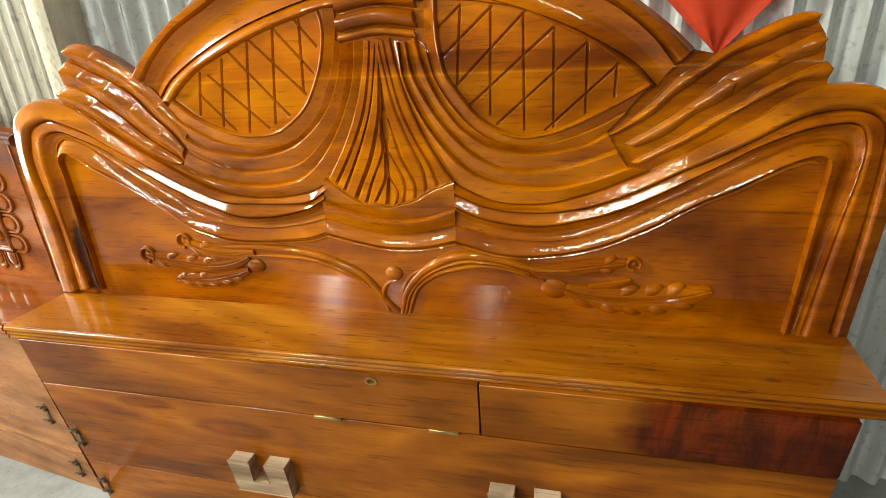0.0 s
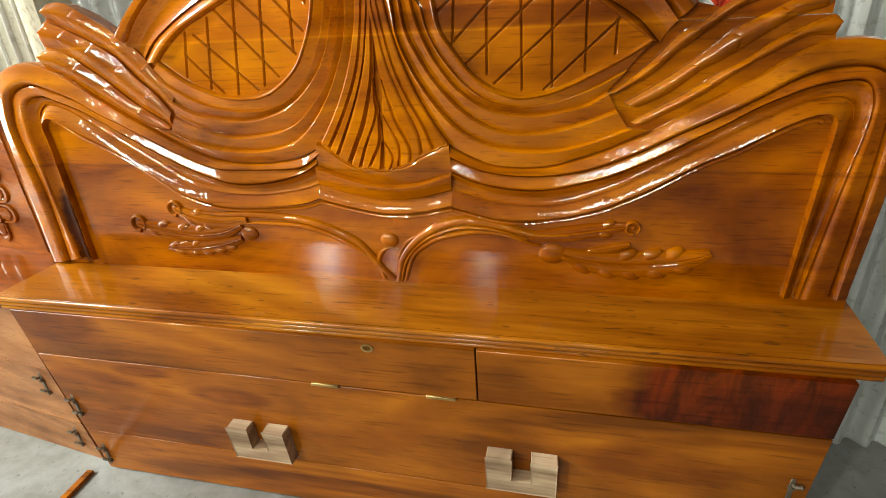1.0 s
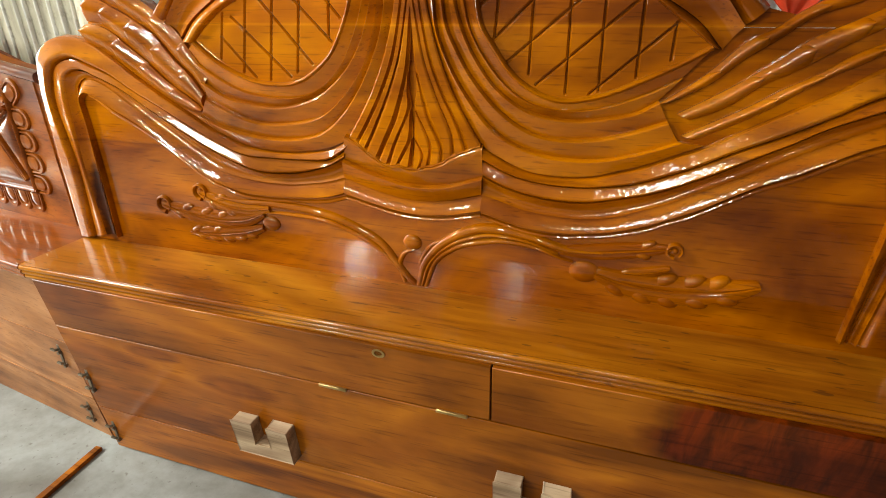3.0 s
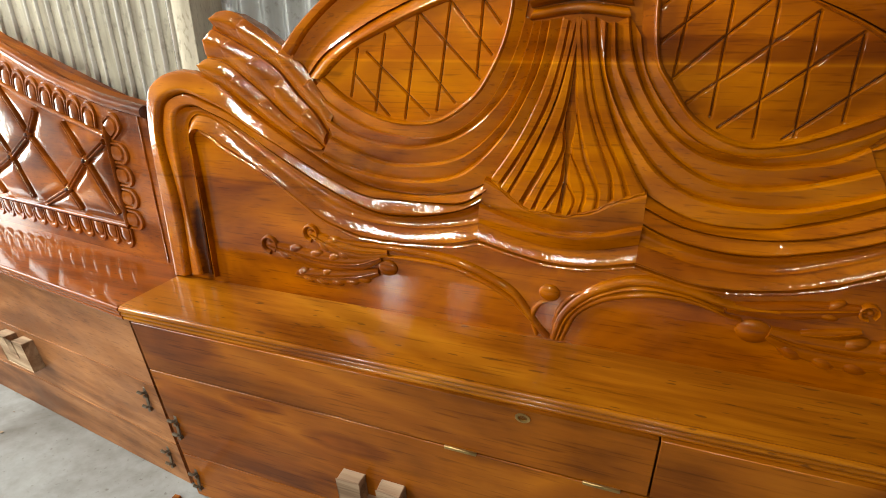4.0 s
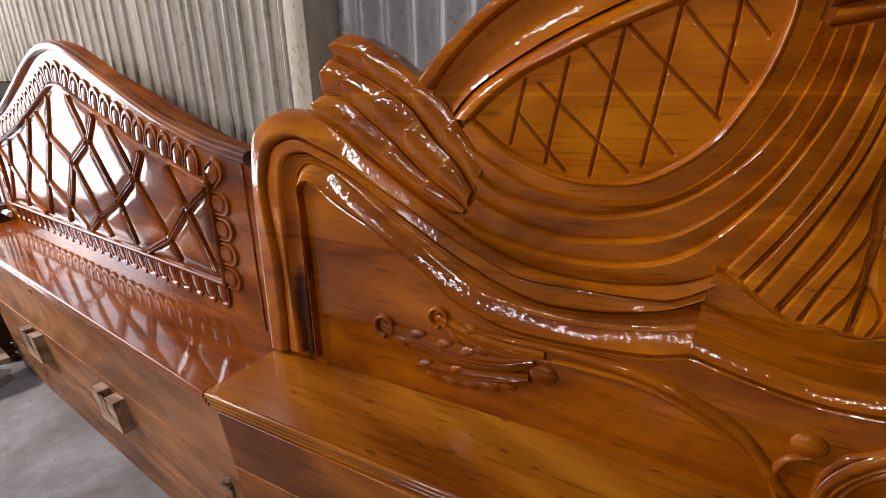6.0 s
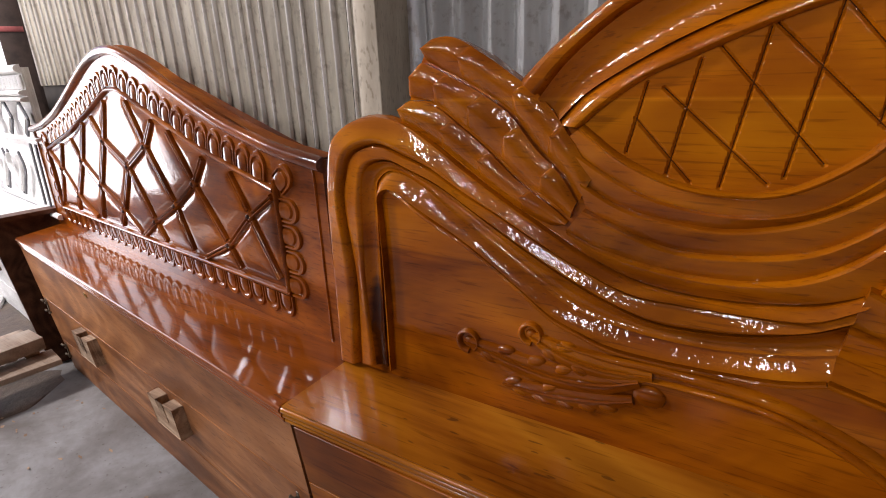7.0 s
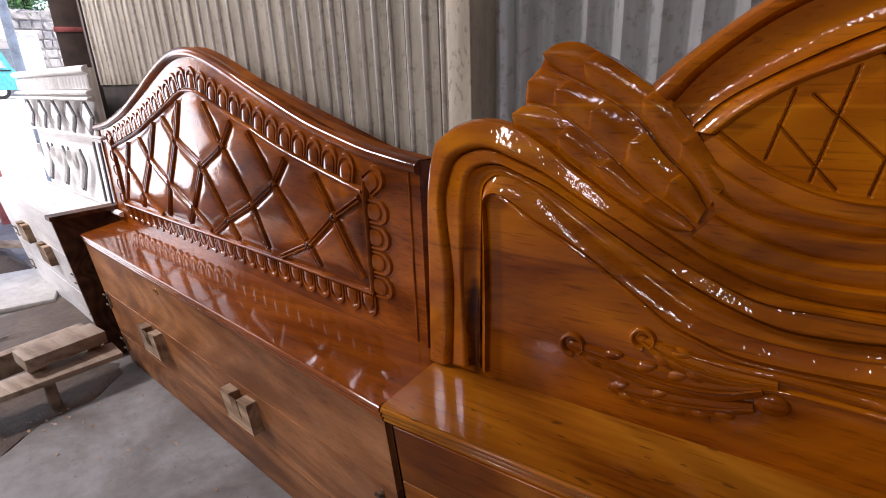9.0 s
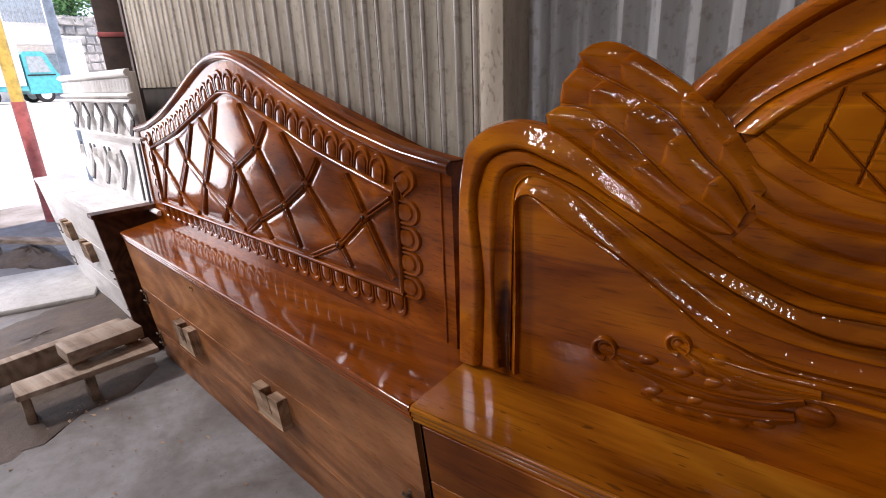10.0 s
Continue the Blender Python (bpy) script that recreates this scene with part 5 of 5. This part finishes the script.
bench("pale rough plank bench low over the dusty floor", (-3.345, 0.61), (-3.262, 1.14), 0.155, 0.160, 0.026, (0.05, 0.48))
beam = thing("timber_beam", "thick rough beam lying on a small block on a plank bench", "beam")
m = pose(-3.370, 0.81, 0, 0, 0, -2)
part("body", box((-0.078, 0.0, 0.192), (0.078, 0.31, 0.250), 0.004, 2, m), BENCH_WOOD, beam)
part("block", box((-0.035, 0.015, 0.160), (0.030, 0.075, 0.192), 0.003, 1, m), PALE_WOOD, beam)
part("block", box((-0.035, 0.24, 0.160), (0.030, 0.295, 0.192), 0.003, 1, m), PALE_WOOD, beam)
bench("dark-sided plank bench with a dusty pale top", (-3.655, 0.36), (-3.650, 1.16), 0.06, 0.172, 0.11, (0.12, 0.9))
bench("low pale bench frame on sandy ground", (-6.42, 1.25), (-5.5, 1.70), 0.10, 0.16, 0.035, (0.06, 0.92))

slab = thing("cement_slab", "pale cement slab lying on the dirty floor", "slab")
part("body", box((-0.80, -1.0, 0.0), (0.0, 0.16, 0.035), 0.010, 2, pose(-4.63, 1.20, 0, 0, 0, -26)), SLAB, slab)


def heap(name, label, x, y, rx, ry, h, mat, seed):
    """A low uneven heap."""
    rnd = random.Random(seed)
    rows = []
    for r in range(9):
        f = 1 - r / 8
        row = []
        for j in range(26):
            a = 2 * math.pi * j / 26
            w = 1 + 0.22 * math.sin(3 * a + seed) + 0.1 * rnd.uniform(-1, 1)
            row.append((x + rx * f * w * math.cos(a), y + ry * f * w * math.sin(a), 0.001 + h * (1 - f ** 1.6) * rnd.uniform(0.75, 1.1) if r else -0.004))
        rows.append(row)
    t = thing(name, label, name.split("_")[-1])
    part("mound", grid_mesh(rows, close=True), mat, t)
    return t


heap("sawdust_heap", "flat brown heap of sawdust and soil on the floor", -4.18, 0.92, 0.50, 0.72, 0.034, DIRT, 1)
heap("sawdust_heap", "thin brown spill of sawdust under the benches", -3.48, 0.70, 0.42, 0.42, 0.008, DIRT, 4)
heap("rubble_heap", "sandy heap of rubble behind the pale slab", -6.0, 1.42, 0.5, 0.22, 0.10, DIRT, 7)
chips = bmesh.new()
rnd = random.Random(5)
for i in range(240):
    x, y = rnd.uniform(-4.7, -2.2), rnd.uniform(0.0, 1.15)
    if rnd.random() < 0.45:
        x, y = rnd.gauss(-3.33, 0.10), rnd.gauss(0.78, 0.10)
    r = rnd.uniform(0.004, 0.014)
    a = rnd.uniform(0, 6.28)
    vs = [chips.verts.new((x + r * k * math.cos(a + b), y + r * k * 0.5 * math.sin(a + b), 0.0025 + 0.002 * (b > 2))) for b, k in ((0, 1.3), (1.5, 0.8), (3.1, 1.2), (4.6, 0.7))]
    chips.faces.new(vs)
tagged(finish("wood_chips", chips, PALE_WOOD), "scattered pale wood chips and shavings on the floor", "wood chips", kind="stuff")
stick = thing("floor_batten", "thin brown wooden batten lying on the floor", "batten")
part("strip", box((-0.012, 0, 0), (0.012, 0.9, 0.014), 0.002, 1, pose(-1.39, 0.03, 0.0, 0, 0, 2)), FRONT_WOOD, stick)

# ---- red sheet on the wall ----
rows = []
for i in range(17):
    t = i / 16
    row = []
    for j in range(17):
        s = j / 16
        half = 0.33 * (1 - t) + 0.004
        x = 0.335 + (s - 0.5) * 2 * half + 0.012 * t
        y = 1.40 + 0.005 * math.sin(7 * s + 3 * t) + 0.003 * math.sin(17 * s)
        row.append((x, y, 1.62 - 0.352 * t + 0.006 * math.cos(3 * s)))
    rows.append(row)
bm = grid_mesh(rows)
bmesh.ops.solidify(bm, geom=bm.faces[:], thickness=0.003)
red = thing("red_sheet", "red plastic sheet hanging on the tin wall", "sheet")
part("cloth", bm, RED_CLOTH, red)
part("nail", tube([(0.34, 1.47, 1.600), (0.34, 1.385, 1.603)], 0.004, 8), IRON, red)

# ---- posts and street ----
dark_post = thing("door_post", "dark brown painted door post with a red band", "post")
part("shaft", box((-0.085, -0.085, 0.0), (0.085, 0.085, 3.6), 0.006, 2, pose(-4.64, 1.87, 0, 0, 0, 66)), BROWN_POST, dark_post)
part("band", box((-0.09, -0.09, 1.62), (0.09, 0.09, 1.65), 0.003, 2, pose(-4.64, 1.87, 0, 0, 0, 66)), RED_PAINT, dark_post)
structure("wall_end", box((0, 0, 0), (0.72, 0.04, 3.6), 0, 1, pose(-3.90, 1.66, 0, 0, 0, 157)), BROWN_POST, "dark brown boarded end of the shed wall")
gate = thing("steel_pole", "yellow and red painted steel pole standing at the roadside", "pole")
part("lower_sleeve", tube([(-7.34, 1.99, -0.12), (-7.34, 1.99, 1.22)], 0.062, 16), RED_PAINT, gate)
part("upper_shaft", tube([(-7.34, 1.99, 1.22), (-7.34, 1.99, 3.6)], 0.055, 16), YELLOW, gate)
pole = thing("steel_pole", "blue-grey painted steel pole beside the pale headboard", "pole")
part("shaft", tube([(-6.1, 2.04, -0.12), (-6.1, 2.04, 3.6)], 0.035, 16), BLUE_GREY, pole)


structure("road", prism(lambda x, z, d: Vector((x, d, z)), [(-8.7, -0.15), (-8.7, -0.121), (-12.0, 0.25), (-15.5, 0.93), (-17.0, 1.0), (-60.0, 1.0), (-60.0, -0.15)], 40, -40), STREET, "pale sunlit road that rises from the shed", False)


def small_truck(label, x, y, z):
    """A small truck seen from its side: bonnet-less cab, flat bed, box and wheels; it faces along +y."""
    v = thing("truck", label, "truck", "parked vehicles")
    m = pose(x, y, z, 0, 0, 0)
    side = lambda a, up, d: m @ Vector((d, a, up))
    cab = [(-0.42, 0.22), (-0.42, 1.18), (-0.36, 1.24), (0.02, 1.24), (0.09, 1.20), (0.26, 0.74), (0.31, 0.68), (0.32, 0.22)]
    body = part("cab", prism(side, cab, 0.62, -0.62), CAR_TEAL, v, "teal-blue painted cab")
    for d in (0.62, -0.635):
        part("side_window", prism(side, [(-0.34, 0.74), (-0.34, 1.12), (0.0, 1.12), (0.13, 0.74)], d + 0.015, d), DARK_GLASS, body)
        part("door_line", box((d + 0.004, -0.40, 0.66), (d + 0.011, 0.22, 0.69), 0, 1, m), BLACK, body)
    part("windscreen", prism(lambda a, up, d: m @ Vector((a, 0.115 + (1.14 - up) * 0.36 + d, up)), [(-0.5, 0.78), (-0.5, 1.14), (0.5, 1.14), (0.5, 0.78)], 0.02, 0.0), DARK_GLASS, body)
    part("bed", box((-0.62, -1.65, 0.30), (0.62, -0.44, 0.42), 0.015, 2, m), CAR_TEAL, v)
    part("cargo_box", box((-0.64, -1.65, 0.42), (0.64, -0.46, 1.46), 0.03, 2, m), CAR_WHITE, v, "white cargo box")
    part("bumper", box((-0.60, 0.30, 0.22), (0.60, 0.46, 0.38), 0.03, 2, m), CAR_TEAL, v)
    for a in (-0.10, -1.25):
        for d in (-0.52, 0.52):
            wheel = part("wheel", tube([side(a, 0.2, d - 0.08), side(a, 0.2, d + 0.08)], 0.2, 22), RUBBER, v)
            part("rim", tube([side(a, 0.2, d - 0.09), side(a, 0.2, d + 0.09)], 0.12, 16), CAR_WHITE, wheel)
    for d in (-0.45, 0.45):
        part("headlight", dome(lambda a, up, q: side(0.32 + q, up, a), d, 0.52, 0.08, 0.06, 0.03, 4, 12), CAR_WHITE, body)


small_truck("small teal-blue truck with a white box on the road", -18.0, 5.45, 1.0)

far = thing("street_building", "pale plastered building with barred windows across the street", "building")
part("wall", box((-22.4, -6.0, 0.98), (-21.6, 7.35, 6.5), 0.02), PLASTER, far)
part("canopy", box((-21.62, -6.0, 2.62), (-20.7, 7.1, 3.10), 0.02), CAR_WHITE, far, "white canopy slab")
for y in (1.6, 3.9, 6.05):
    pane = part("window", box((-21.62, y, 3.32), (-21.57, y + 1.1, 4.30), 0.01), DARK_GLASS, far)
    for q in range(11):
        part("window_bar", box((-21.56, y + 0.04 + q * 0.10, 3.30), (-21.54, y + 0.06 + q * 0.10, 4.32), 0), BLUE_GREY, pane)
    part("shopfront", box((-21.62, y, 1.1), (-21.57, y + 1.4, 2.4), 0.01), DARK_GLASS, far)

stones = structure("wall_stone", box((-22.6, 7.36, 0.98), (-22.06, 18.0, 3.62), 0.02), STONE, "grey stone retaining wall across the street")
rnd = random.Random(8)
for r in range(9):
    y = 7.40 + 0.1 * (r % 2)
    while y < 10.4:
        w = rnd.uniform(0.22, 0.46)
        part("stone", box((-22.06, y, 1.0 + r * 0.29), (-22.03 + rnd.uniform(0, 0.06), y + w - 0.03, 1.26 + r * 0.29 + rnd.uniform(-0.02, 0.0)), 0.03, 1), STONE, stones)
        y += w
pier = thing("gate_pier", "white-washed square gate pier at the roadside", "pier")
part("shaft", box((-20.7, 6.98, 0.99), (-20.2, 7.52, 2.78), 0.02), CAR_WHITE, pier)
part("cap", box((-20.74, 6.94, 2.78), (-20.16, 7.56, 2.84), 0.015), PLASTER, pier)


def tree(label, x, y, h, seed):
    """A tapered trunk, limbs and a loose crown of small leaves."""
    rnd = random.Random(seed)
    t = thing("tree", label, "tree")
    part("trunk", tube([(x, y, -0.13), (x + 0.05, y, h * 0.3), (x - 0.05, y + 0.1, h * 0.6), (x, y, h * 0.9)], lambda q: 0.14 * (1 - 0.7 * q), 12), BARK, t)
    tips = []
    for i in range(11):
        a, l = rnd.uniform(0, 6.28), rnd.uniform(0.3, 1.0)
        z = h * rnd.uniform(0.72, 0.95)
        tip = (x + l * math.cos(a), y + l * math.sin(a), z + rnd.uniform(-0.2, 0.8))
        part("limb", tube([(x, y, z - 0.2), ((x + tip[0]) / 2, (y + tip[1]) / 2, (z + tip[2]) / 2 + 0.12), tip], lambda q: 0.05 * (1 - 0.8 * q), 6), BARK, t)
        tips.append(tip)
    bm = bmesh.new()
    for i in range(4200):
        c = rnd.choice(tips)
        p = Vector((c[0] + rnd.gauss(0, 0.28), c[1] + rnd.gauss(0, 0.28), c[2] + rnd.gauss(0, 0.22)))
        u = Vector((rnd.gauss(0, 1), rnd.gauss(0, 1), rnd.gauss(0, 0.6))).normalized()
        w = u.cross(Vector((rnd.gauss(0, 1), rnd.gauss(0, 1), rnd.gauss(0, 1)))).normalized()
        s = rnd.uniform(0.05, 0.1)
        bm.faces.new([bm.verts.new(p + q) for q in (-u * s, w * s * 0.45, u * s, -w * s * 0.45)])
    part("crown", bm, LEAF, t, smooth=False)


tree("leafy green tree hanging over the stone wall", -22.9, 8.5, 4.9, 3)
